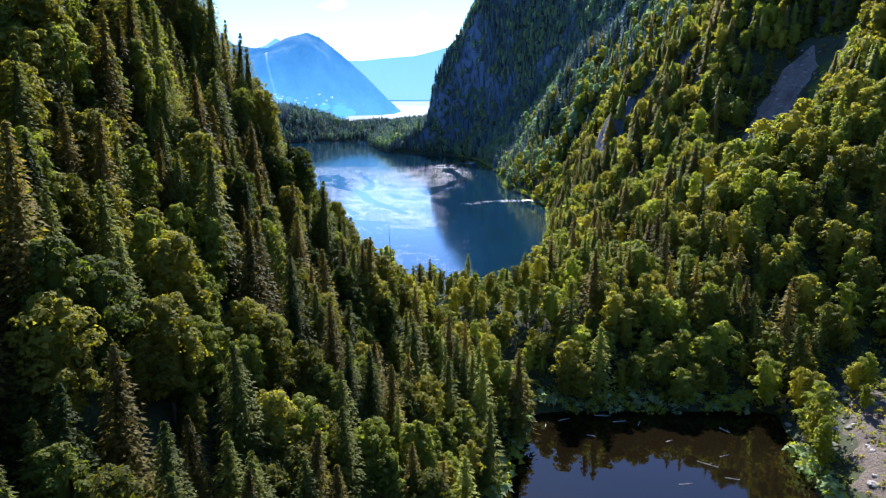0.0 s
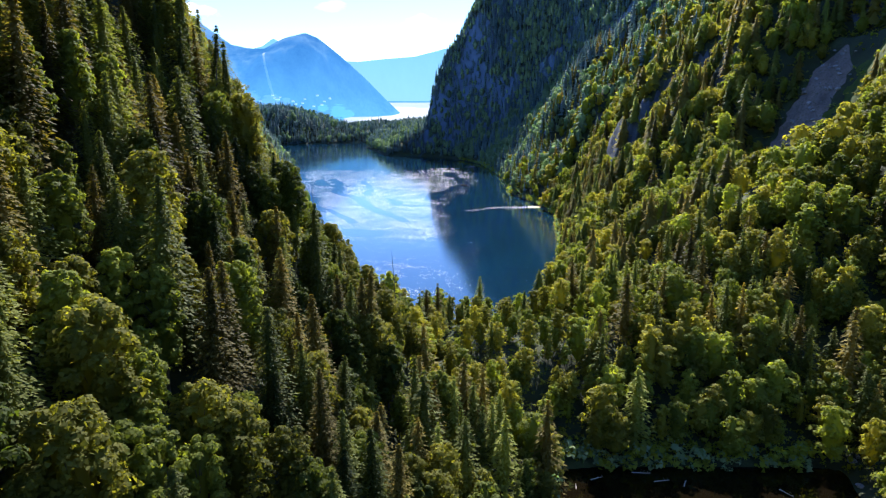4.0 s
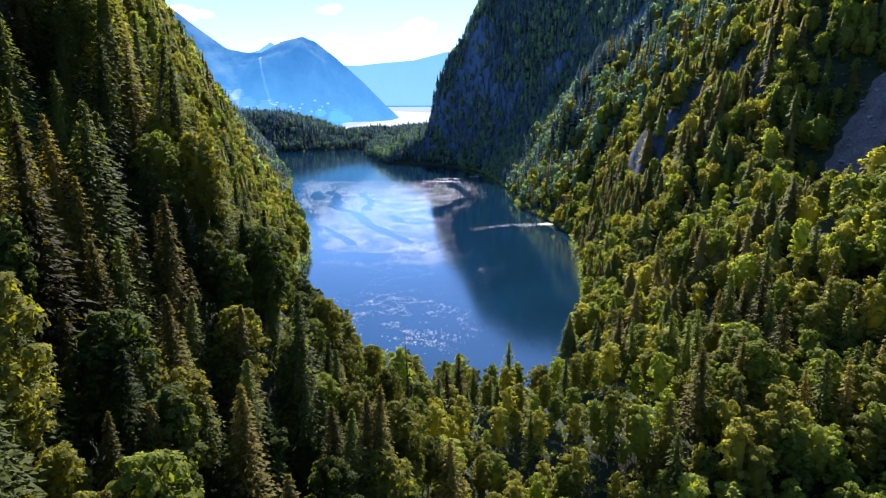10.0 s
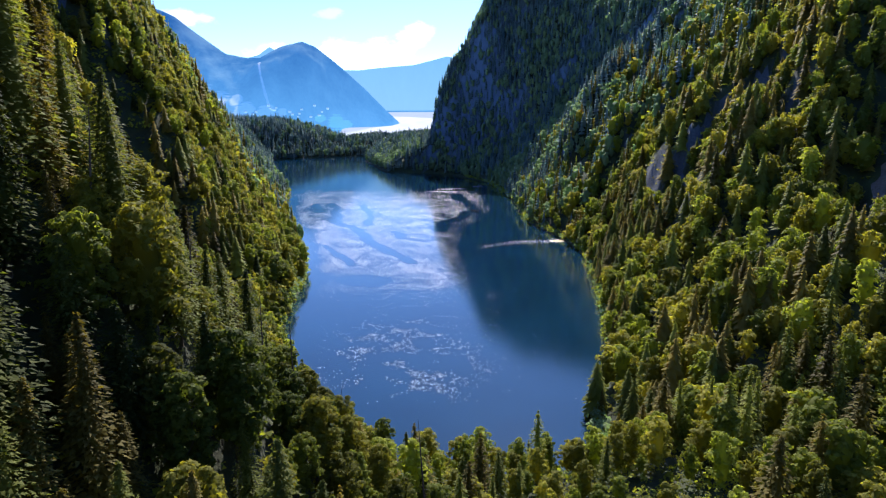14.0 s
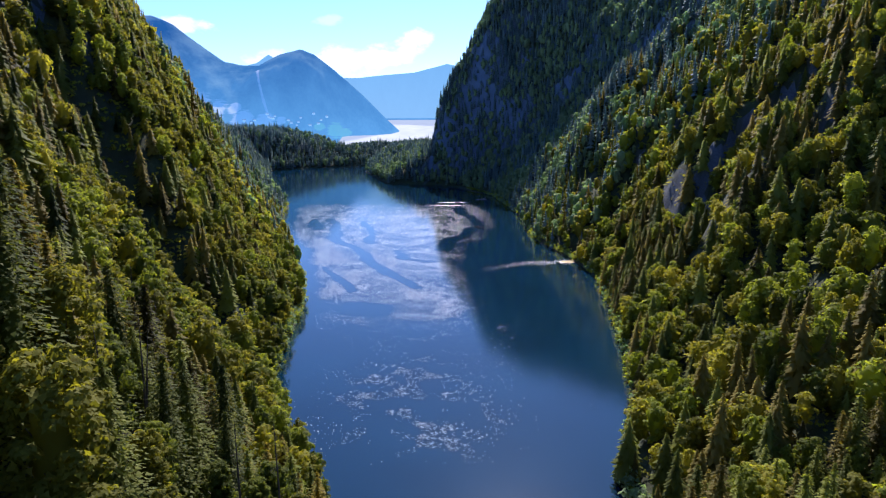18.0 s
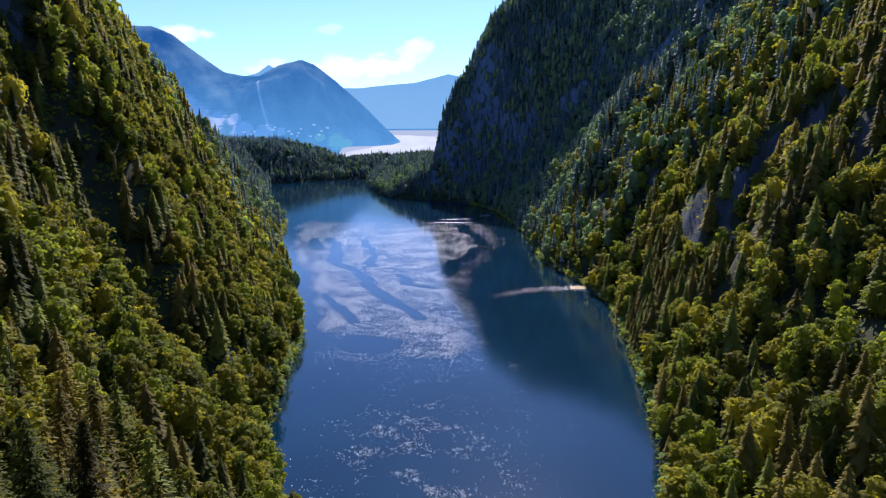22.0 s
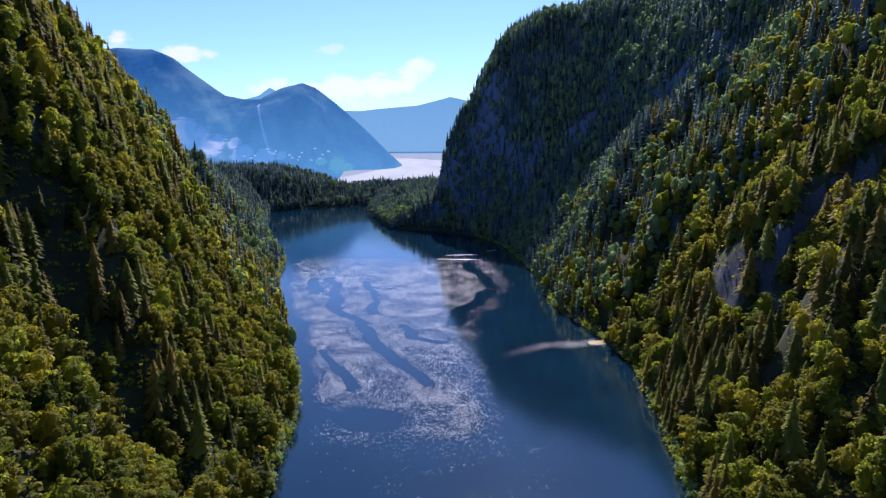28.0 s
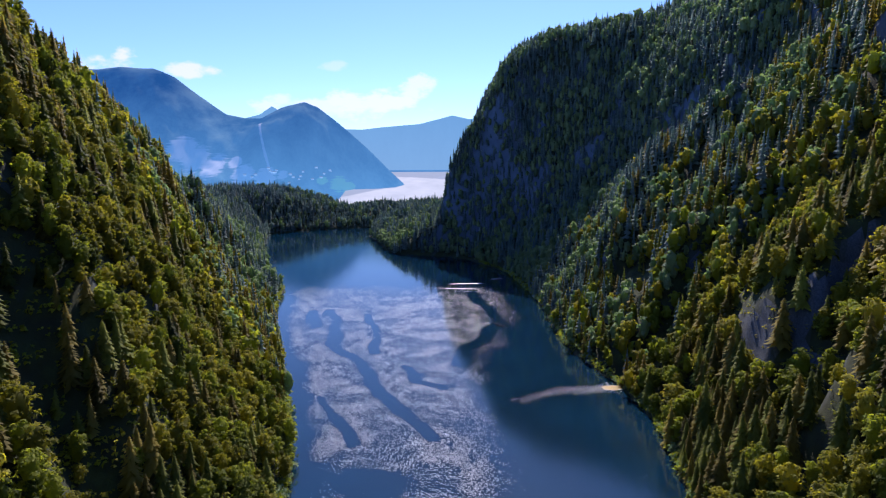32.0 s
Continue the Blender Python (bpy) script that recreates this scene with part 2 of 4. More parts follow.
LAKE = water_material("lake_water", (0.0012, 0.014, 0.029), 0.20, 0.08, 1.5)
POND = water_material("pond_water", (0.0042, 0.0030, 0.0014), 0.03, 0.01)


def far_material(name, low, high, glow, strength, thick=None, spots=()):
    """Distance: a surface, with kilometres of bright air put in as its own glow."""
    m, add, link, out = material(name)
    n = noise_at(add, link, 0.006, 8.0, 0.62, (1, 1, 0.6))
    c = ramp(add, (0.35, low), (0.65, high))
    link(n.outputs["Fac"], c.inputs["Fac"])
    b = add("ShaderNodeBsdfDiffuse")
    link(c.outputs[0], b.inputs["Color"])
    tint = c.outputs[0]
    where = add("ShaderNodeNewGeometry")
    front = add("ShaderNodeVectorMath", operation="MULTIPLY")
    link(where.outputs["Position"], front.inputs[0])
    front.inputs[1].default_value = (1, 0, 1)
    ragged = noise_at(add, link, 0.03, 8.0, 0.75, (0.35, 0.1, 2.2))
    for x, z, size, colour in spots:
        away = add("ShaderNodeVectorMath", operation="DISTANCE")
        link(front.outputs[0], away.inputs[0])
        away.inputs[1].default_value = (x, 0, z)
        uneven = add("ShaderNodeMath", operation="MULTIPLY_ADD")
        link(ragged.outputs["Fac"], uneven.inputs[0])
        uneven.inputs[1].default_value = size * 1.6
        link(away.outputs["Value"], uneven.inputs[2])
        near_by = add("ShaderNodeMapRange", interpolation_type="SMOOTHSTEP")
        near_by.inputs["From Min"].default_value, near_by.inputs["From Max"].default_value = size * 1.8, size * 1.5
        link(uneven.outputs[0], near_by.inputs["Value"])
        tint = mixed(add, link, near_by.outputs[0], tint, colour)
    link(tint, b.inputs["Color"])
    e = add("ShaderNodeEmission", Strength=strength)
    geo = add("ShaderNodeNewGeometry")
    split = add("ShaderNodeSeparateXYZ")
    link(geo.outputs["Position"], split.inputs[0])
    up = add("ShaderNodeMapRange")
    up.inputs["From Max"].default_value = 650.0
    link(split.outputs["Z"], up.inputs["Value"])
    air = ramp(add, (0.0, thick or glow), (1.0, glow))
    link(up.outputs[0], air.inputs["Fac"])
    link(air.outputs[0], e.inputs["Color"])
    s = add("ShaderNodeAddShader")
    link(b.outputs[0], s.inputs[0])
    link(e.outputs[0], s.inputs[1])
    link(s.outputs[0], out.inputs[0])
    return m


BARE, MEADOW = (0.36, 0.32, 0.30), (0.17, 0.34, 0.06)
FAR_MOUNTAIN = far_material("haze_glow_forest", (0.002, 0.008, 0.010), (0.12, 0.16, 0.12), (0.016, 0.100, 0.300), 0.68, (0.10, 0.34, 0.64),
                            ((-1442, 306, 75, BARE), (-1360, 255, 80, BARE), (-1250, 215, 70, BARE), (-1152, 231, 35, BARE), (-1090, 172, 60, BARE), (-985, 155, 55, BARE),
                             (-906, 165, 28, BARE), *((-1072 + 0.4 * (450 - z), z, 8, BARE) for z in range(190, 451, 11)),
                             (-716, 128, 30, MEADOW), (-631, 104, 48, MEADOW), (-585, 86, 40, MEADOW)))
FARTHEST = far_material("haze_glow_ridge", (0.02, 0.04, 0.06), (0.05, 0.08, 0.09), (0.13, 0.33, 0.55), 0.8, (0.21, 0.42, 0.62))
# the far lake's shine is its own whitish glow, not a reflection
FAR_LAKE = far_material("glowing_far_water", (0.16, 0.17, 0.18), (0.26, 0.26, 0.26), (0.70, 0.80, 0.90), 0.42)


def plain(name, colour, rough=0.8):
    m, add, link, out = material(name)
    n = noise_at(add, link, 1.5, 4.0)
    c = ramp(add, (0.3, tuple(v * 0.8 for v in colour)), (0.7, colour))
    link(n.outputs["Fac"], c.inputs["Fac"])
    b = add("ShaderNodeBsdfPrincipled", Roughness=rough)
    link(c.outputs[0], b.inputs["Base Color"])
    link(b.outputs[0], out.inputs[0])
    return m


PAD = plain("floating_leaves", (0.62, 0.62, 0.62), 0.5)
GOLD = plain("yellow_shallows", (0.30, 0.19, 0.02), 0.7)
# house walls and roofs glow too, for the haze before them
PLASTER = far_material("haze_glow_white_plaster", (0.70, 0.68, 0.66), (0.78, 0.76, 0.74), (0.16, 0.33, 0.55), 0.6)
TILES = far_material("haze_glow_roof_tiles", (0.18, 0.10, 0.08), (0.24, 0.14, 0.10), (0.14, 0.32, 0.56), 0.6)



# the lie of the land
def table(v, at, values):
    return np.interp(v, at, values)


def smooth(a, b, v):
    k = np.clip((v - a) / (b - a), 0, 1)
    return k * k * (3 - 2 * k)


def softmin(a, b, k):
    h = np.clip(0.5 + 0.5 * (b - a) / k, 0, 1)
    return b + (a - b) * h - k * h * (1 - h)


RNG = np.random.default_rng(7)
LATTICE = RNG.random((64, 64))


def value_noise(x, y):
    xi, yi = np.floor(x).astype(int), np.floor(y).astype(int)
    fx, fy = x - xi, y - yi
    fx, fy = fx * fx * (3 - 2 * fx), fy * fy * (3 - 2 * fy)
    g = lambda i, j: LATTICE[i % 64, j % 64]
    return (g(xi, yi) * (1 - fx) + g(xi + 1, yi) * fx) * (1 - fy) + (g(xi, yi + 1) * (1 - fx) + g(xi + 1, yi + 1) * fx) * fy


def fractal(x, y, size, octaves=4):
    total, amp, out = 0, 1.0, 0
    for k in range(octaves):
        out = out + amp * (value_noise(x / size + 17 * k, y / size + 31 * k) - 0.5)
        total += amp
        size, amp = size / 2, amp * 0.5
    return out / total * 2


def off_line(x, y, ax, ay, bx, by):
    k = np.clip(((x - ax) * (bx - ax) + (y - ay) * (by - ay)) / ((bx - ax) ** 2 + (by - ay) ** 2), 0, 1)
    return np.hypot(x - ax - k * (bx - ax), y - ay - k * (by - ay))


def left_shore(y):
    return table(y, [-500, 0, 229, 300, 350, 385, 420, 470, 526, 600, 650, 740, 840, 946, 1030, 1240, 1374, 1530, 1600, 1700, 2173, 2470, 2700],
                 [-10, 5, 20, 44, 38, 0, -48, -76, -96, -134, -150, -160, -167, -191, -214, -276, -316, -345, -352, -405, -549, -612, -640])


def right_shore(y):
    return table(y, [-500, 150, 234, 277, 310, 350, 400, 440, 524, 613, 690, 790, 940, 1020, 1045, 1207, 1445, 1600, 1748, 1850, 1950, 2000, 2052, 2200, 2459, 2700],
                 [140, 148, 150, 162, 170, 150, 95, 64, 66, 100, 116, 133, 156, 152, 148, 118, 124, 112, 97, 62, 20, -30, -170, -215, -280, -290])


def cliff_foot(y):
    return table(y, [900, 1200, 1361, 1661, 1861, 2000, 2100, 2500, 3000], [800, 580, 482, 322, 184, 0, -52, 30, 160])


CHUTE = (286, 620, 350, 648)          # foot and head of the scree


def height(x, y):
    x, y = np.asarray(x, float), np.asarray(y, float)
    edge = 5 * fractal(x * 1.7, y * 1.7, 42, 2)
    dl, dr = left_shore(y) - x + edge, x - right_shore(y) + edge
    # left flank
    m = table(y, [300, 500, 750, 1200, 1500, 1900, 2500], [1.0, 1.1, 1.47, 1.4, 1.05, 0.8, 0.6])
    a = np.maximum(dl, 0)
    rib = fractal(x * 0.9 + y * 0.55, y * 0.35 - x * 0.1, 85, 3)
    left = m * (table(y, [300, 340, 420, 600], [0.72, 0.68, 0.6, 0.85]) * np.minimum(a, 50) + table(y, [290, 335, 430, 540], [1.5, 1.0, 0.9, 1.3]) * np.maximum(a - 50, 0))
    left = left + (rib * (13 + 35 * smooth(420, 560, y)) + 14 * smooth(450, 600, y) * fractal(x * 0.5 + y * 0.8, y * 0.25, 34, 2)) * np.clip(a / 90, 0, 1)
    for cx, cy, rx, ry, lift in ((-42, 195, 26, 55, 15), (-44, 300, 24, 24, -20), (-158, 442, 55, 45, 26)):
        left = left + lift * np.exp(-((x - cx) / rx) ** 2 - ((y - cy) / ry) ** 2)
    left = left - 44 * np.exp(-(off_line(x, y, -330, 724, -190, 664) / 24) ** 2) * smooth(15, 60, a)          # dark ravine
    cap = table(y, [-500, 300, 700, 800, 1000, 1200, 1500, 1900, 2300, 2600, 3200], [440, 420, 385, 375, 340, 290, 222, 168, 140, 120, 90])
    left = softmin(left, cap + 20 * fractal(x, y, 160, 3) + np.maximum(a - 300, 0) * 0.05, 40)
    # right flank
    b = np.maximum(dr, 0)
    at = [300, 500, 620, 780, 850, 1000, 1400, 2000, 2150, 2600]
    s1 = table(y, at, [0.33, 0.65, 0.75, 0.98, 1.05, 1.1, 1.2, 1.2, 0.55, 0.5])
    d1 = table(y, at, [240, 250, 225, 100, 95, 90, 90, 90, 120, 120])
    s2 = table(y, at, [1.2, 1.2, 1.3, 1.15, 1.0, 1.3, 1.25, 1.25, 0.8, 0.6])
    right = s1 * np.minimum(b, d1) + s2 * np.clip(b - d1, 0, 80) + 1.15 * np.maximum(b - d1 - 80, 0)
    right = right * table(y, [1361, 1500, 1661, 1861, 2000, 2080], [1.0, 0.86, 0.78, 0.67, 0.75, 1.0])
    rib = fractal(x * 0.8 - y * 0.5, y * 0.45 + x * 0.1, 95, 3)
    right = right + rib * np.clip(b / 100, 0, 1) * (24 + 14 * smooth(650, 800, y)) * smooth(30, 90, off_line(x, y, *CHUTE))
    crag = smooth(0.02, 0.30, fractal(x * 0.75 + y * 0.4 + 40, y * 0.6 - x * 0.25, 85, 3)) * smooth(35, 90, b) * smooth(640, 760, y)
    right = right + 34 * crag
    wall = 48 * smooth(838, 856, y + 22 * fractal(x, y + 30, 40, 4)) * (1 - smooth(880, 1010, y)) * smooth(195, 225, x) * (1 - smooth(300, 345, x))
    right = right + wall          # shaded rock wall across the slope
    bluff = smooth(725, 765, y) * (1 - smooth(905, 960, y))
    bluff = bluff * (0.35 + 0.65 * smooth(-0.2, 0.15, fractal(x + 70, y, 48, 3)))
    right = right + 18 * bluff * (0.55 * smooth(86, 94, dr + 16 * fractal(x, y, 34, 4)) + 0.45 * smooth(100, 107, dr + 20 * fractal(x + 50, y, 22, 4)))        # rock face
    along = np.clip(((x - CHUTE[0]) * (CHUTE[2] - CHUTE[0]) + (y - CHUTE[1]) * (CHUTE[3] - CHUTE[1])) / ((CHUTE[2] - CHUTE[0]) ** 2 + (CHUTE[3] - CHUTE[1]) ** 2), -0.3, 1.15)
    chute = 1 - smooth(24, 50, off_line(x, y, *CHUTE))
    right = right - 42 * np.exp(-((x - 288) / 48) ** 2 - ((y - 562) / 42) ** 2)
    right = right * (1 - chute) + (103 + 97 * along + 5 * fractal(x, y, 18, 3)) * chute          # scree chute
    right = right - 42 * np.exp(-(off_line(x, y, 150, 1058, 420, 1130) / 20) ** 2) * np.clip(b / 40, 0, 1)          # stream gully
    low = smooth(2010, 2070, y) * (1 - smooth(-30, 30, x - cliff_foot(y)))
    right = right * (1 - low) + softmin(right, 62 + 14 * fractal(x, y, 70, 2), 25) * low
    u = np.maximum(x - cliff_foot(y), 0) * 0.75
    right = right + 358 * (1 - np.exp(-u * 2.0 / 345)) * smooth(1050, 1400, y)
    top = 548 + 0.12 * np.clip(x - 200, -400, 1500) + 30 * fractal(x, y, 200, 3)
    right = softmin(right, top, 150)
    # beds, the neck of land between the two lakes, the low hills at the far end
    gap = np.minimum(-dl, -dr)
    bed = -np.minimum(0.35 * np.maximum(gap, 0), 7.0)
    inner = (np.maximum(gap, 0) > 0)
    shore_y = 436 + 0.004 * (x - 10) ** 2 + 8 * fractal(x, y, 40, 2)
    neck = 2 + 32 * smooth(303, 372, y + 5 * fractal(x, y, 25, 2)) * (1 - smooth(-38, 8, y - shore_y)) + 5 * fractal(x, y, 50, 2) * smooth(318, 335, y) * (1 - smooth(390, 410, y))
    neck_in = smooth(298, 306, y) * (1 - smooth(shore_y, shore_y + 12, y))
    bed = bed * (1 - neck_in) + neck * neck_in
    far = table(x, [-900, -680, -540, -430, -200, 0], [128, 122, 96, 58, 56, 80]) + 20 * fractal(x, y, 200, 3)
    end = 2640 + 0.35 * (x + 450) - 60 * np.exp(-((x + 610) / 60) ** 2)
    k = smooth(end - 15, end + 190, y)
    h = np.where(inner, bed, np.maximum(left, right) + 0.4)
    h = np.maximum(h, bed * (1 - k) + far * k)
    # beyond the low hills the land falls and then rises gently to the distance
    beyond = 46 + 0.16 * np.clip(y - 4000, -900, 1200)
    k = smooth(2950, 3400, y)
    h = h * (1 - k) + np.minimum(h, beyond - 12) * k
    return h


def part(name, bm_or_mesh, mat, parent=None, label=""):
    if isinstance(bm_or_mesh, bmesh.types.BMesh):
        me = bpy.data.meshes.new(name)
        bm_or_mesh.to_mesh(me)
        bm_or_mesh.free()
    else:
        me = bm_or_mesh
    if mat is not None:
        me.materials.append(mat)
    ob = new(name, me)
    if parent is not None:
        ob.parent = parent
    return tagged(ob, label)


def raw_mesh(name, verts, faces, smooth_faces=False, slots=None):
    """A mesh from numpy arrays: verts (n, 3), faces (m, 3 or 4)."""
    me = bpy.data.meshes.new(name)
    n, k = faces.shape
    me.vertices.add(len(verts))
    me.vertices.foreach_set("co", np.ascontiguousarray(verts, np.float32).ravel())
    me.loops.add(n * k)
    me.loops.foreach_set("vertex_index", np.ascontiguousarray(faces, np.int32).ravel())
    me.polygons.add(n)
    me.polygons.foreach_set("loop_start", np.arange(0, n * k, k, dtype=np.int32))
    me.polygons.foreach_set("loop_total", np.full(n, k, np.int32))
    if smooth_faces:
        me.polygons.foreach_set("use_smooth", np.ones(n, bool))
    if slots is not None:
        me.polygons.foreach_set("material_index", np.ascontiguousarray(slots, np.int32))
    me.update(calc_edges=True)
    return me


def sheet(name, xs, ys, zf, mat, smooth_faces=True):
    X, Y = np.meshgrid(xs, ys)
    v = np.stack([X, Y, zf(X, Y)], -1).reshape(-1, 3)
    i = np.arange(len(ys) - 1)[:, None] * len(xs) + np.arange(len(xs) - 1)[None]
    f = np.stack([i, i + 1, i + 1 + len(xs), i + len(xs)], -1).reshape(-1, 4)
    ob = new(name, raw_mesh(name, v, f, smooth_faces))
    ob.data.materials.append(mat)
    return ob


def spread(parts):
    return np.concatenate([np.arange(a, b, s) for a, b, s in parts])


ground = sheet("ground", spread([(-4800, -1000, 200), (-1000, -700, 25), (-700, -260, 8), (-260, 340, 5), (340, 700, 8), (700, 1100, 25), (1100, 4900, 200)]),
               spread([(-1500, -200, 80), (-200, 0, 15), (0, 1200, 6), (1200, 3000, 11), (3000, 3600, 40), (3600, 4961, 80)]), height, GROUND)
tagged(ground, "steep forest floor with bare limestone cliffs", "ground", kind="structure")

lake = sheet("water_lake", np.linspace(-720, 420, 60), np.linspace(395, 2790, 120), lambda x, y: 0 * x, LAKE)
tagged(lake, "long deep blue mountain lake with light ripples", "lake", kind="structure")
pond = sheet("water_pond", np.linspace(-60, 230, 20), np.linspace(-60, 345, 30), lambda x, y: 0 * x + 0.6, POND)
tagged(pond, "small dark brown still pond among trees", "pond", kind="structure")


# distance
def ridge_z(X, Y, u, crest, base, rough):
    """The height of a ridge's flank; u runs from -1 at its foot through 0 on the crest."""
    z = base + (crest - base) * (1 - np.abs(u) ** 1.25)
    return z + fractal(X + 0.3 * Y, Y * 0.7, 260, 5) * rough * np.clip((z - base) / 200, 0, 1) * np.clip(np.abs(u) * 3, 0.12, 1)


def ridge_deep(X, depth):
    return depth * np.interp(X, [-1200, -560], [1.0, 0.22])


def ridge_sheet(name, xs, depth, crest_x, crest_z, y0, base, mat, label, rough):
    nx, ny = 260, 44
    X, U = np.meshgrid(np.linspace(xs[0], xs[1], nx), np.linspace(-1, 0.3, ny))
    Y = y0 + U * ridge_deep(X, depth)
    v = np.stack([X, Y, ridge_z(X, Y, U, np.interp(X, crest_x, crest_z), base, rough)], -1).reshape(-1, 3)
    i = np.arange(ny - 1)[:, None] * nx + np.arange(nx - 1)[None]
    f = np.stack([i, i + 1, i + 1 + nx, i + nx], -1).reshape(-1, 4)
    ob = new(name, raw_mesh(name, v, f, True))
    ob.data.materials.append(mat)
    return tagged(ob, label, "mountain", kind="structure")


MOUNTAIN_X = [-3600, -2600, -2137, -1872, -1739, -1610, -1483, -1321, -1222, -1115, -985, -856, -783, -652, -487, -353, -269, -225]
MOUNTAIN_Z = [900, 860, 788, 790, 781, 726, 627, 515, 495, 485, 547, 579, 553, 457, 313, 175, 97, 55]
ridge_sheet("backdrop_mountain", (-3600, -225), 750, MOUNTAIN_X, MOUNTAIN_Z, 4300, 40, FAR_MOUNTAIN, "forested mountain with summer haze as a blue glow", 120)
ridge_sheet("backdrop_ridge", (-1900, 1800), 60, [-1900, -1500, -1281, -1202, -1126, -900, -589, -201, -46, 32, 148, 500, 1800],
            [420, 500, 551, 606, 562, 460, 448, 483, 520, 541, 515, 540, 600], 4890, 60, FARTHEST, "pale distant mountain ridge with haze as glow", 30)


# trees: shapes of unit height, grown from the ground at the origin
def triangles(points, normals, size, rng, stretch=1.0, along=None):
    """Small leaf-like triangles at the points, facing about along the normals."""
    n = len(points)
    ref = rng.normal(size=(n, 3))
    u = np.cross(normals, ref) if along is None else along
    u = u / (np.linalg.norm(u, axis=1)[:, None] + 1e-9)
    u /= np.linalg.norm(u, axis=1)[:, None] + 1e-9
    w = np.cross(normals, u)
    w /= np.linalg.norm(w, axis=1)[:, None] + 1e-9
    s = size * rng.uniform(0.6, 1.3, (n, 1))
    v = np.stack([points + u * s, points - u * s * 0.55 + w * s * 0.9 * stretch, points - u * s * 0.55 - w * s * 0.9 * stretch], 1)
    return v.reshape(-1, 3), np.arange(n * 3).reshape(-1, 3)


def tapered(points, radii, sides=5):
    points = np.asarray(points, float)
    v, f = [], []
    for p, r in zip(points, radii):
        for k in range(sides):
            a = 2 * math.pi * k / sides
            v.append((p[0] + r * math.cos(a), p[1] + r * math.sin(a), p[2]))
    for j in range(len(points) - 1):
        for k in range(sides):
            a, b = j * sides + k, j * sides + (k + 1) % sides
            f += [(a, b, b + sides), (a, b + sides, a + sides)]
    return np.array(v), np.array(f)


def joined(*pieces):
    vs, fs, n = [], [], 0
    for v, f in pieces:
        vs.append(v)
        fs.append(f + n)
        n += len(v)
    return np.concatenate(vs), np.concatenate(fs)


def spruce_crown(rng, whorls, boughs, twigs, width=0.16, low=0.12, ragged=0.25):
    pts, nrm = [], []
    for i in range(whorls):
        h = low + (0.985 - low) * (i + rng.uniform(-0.3, 0.3)) / (whorls - 1)
        reach = width * max(1 - h, 0.0) ** 0.8 + 0.008
        for j in range(boughs):
            if rng.random() < 0.1:
                continue
            a = 2 * math.pi * (j + rng.uniform(-0.4, 0.4)) / boughs + i * 0.9
            r = reach * rng.uniform(1 - ragged, 1 + ragged)
            for t in range(twigs):
                k = (t + 0.6) / twigs
                side = rng.normal() * 0.22 * r * k
                x, y = r * k * math.cos(a) - side * math.sin(a), r * k * math.sin(a) + side * math.cos(a)
                pts.append((x, y, h - 0.42 * r * k * k + rng.normal() * 0.004))
                nrm.append((math.cos(a) * 0.55 + rng.normal() * 0.3, math.sin(a) * 0.55 + rng.normal() * 0.3, 0.85 + rng.normal() * 0.25))
    pts, nrm = np.array(pts), np.array(nrm)
    nrm /= np.linalg.norm(nrm, axis=1)[:, None]
    return pts, nrm


def lathe(rng, zs, radii, sides=7, rough=0.18):
    """A closed, uneven body of turning: the dense inside of a crown."""
    v = [(0, 0, zs[0])]
    for z, r in zip(zs[1:-1], radii):
        for k in range(sides):
            a, w = 2 * math.pi * k / sides + rng.uniform(-0.2, 0.2), r * rng.uniform(1 - rough, 1 + rough)
            v.append((w * math.cos(a), w * math.sin(a), z + rng.uniform(-0.015, 0.015)))
    v.append((0, 0, zs[-1]))
    f, n, last = [], len(radii), len(v) - 1
    for k in range(sides):
        j = (k + 1) % sides
        f.append((0, 1 + j, 1 + k))
        f.append((last, 1 + (n - 1) * sides + k, 1 + (n - 1) * sides + j))
        for i in range(n - 1):
            a, b = 1 + i * sides + k, 1 + i * sides + j
            f += [(a, b, b + sides), (a, b + sides, a + sides)]
    return np.array(v), np.array(f)


def spruce_shape(rng, whorls, boughs, twigs, size, **kw):
    """A near spruce: boughs of many twigs round a dense inside."""
    p, n = spruce_crown(rng, whorls, boughs, twigs, **kw)
    out = p * (1, 1, 0) + rng.normal(size=p.shape) * 0.012
    out /= np.linalg.norm(out, axis=1)[:, None] + 1e-9
    out[:, 2] -= 0.35
    w = kw.get("width", 0.16)
    zs = np.linspace(0.13, 0.95, 7)
    return joined(triangles(p, n, size * (1.15 - 0.6 * p[:, 2:3]), rng, 0.62, out), lathe(rng, zs, w * 0.32 * (1 - zs[1:-1]) ** 0.85))


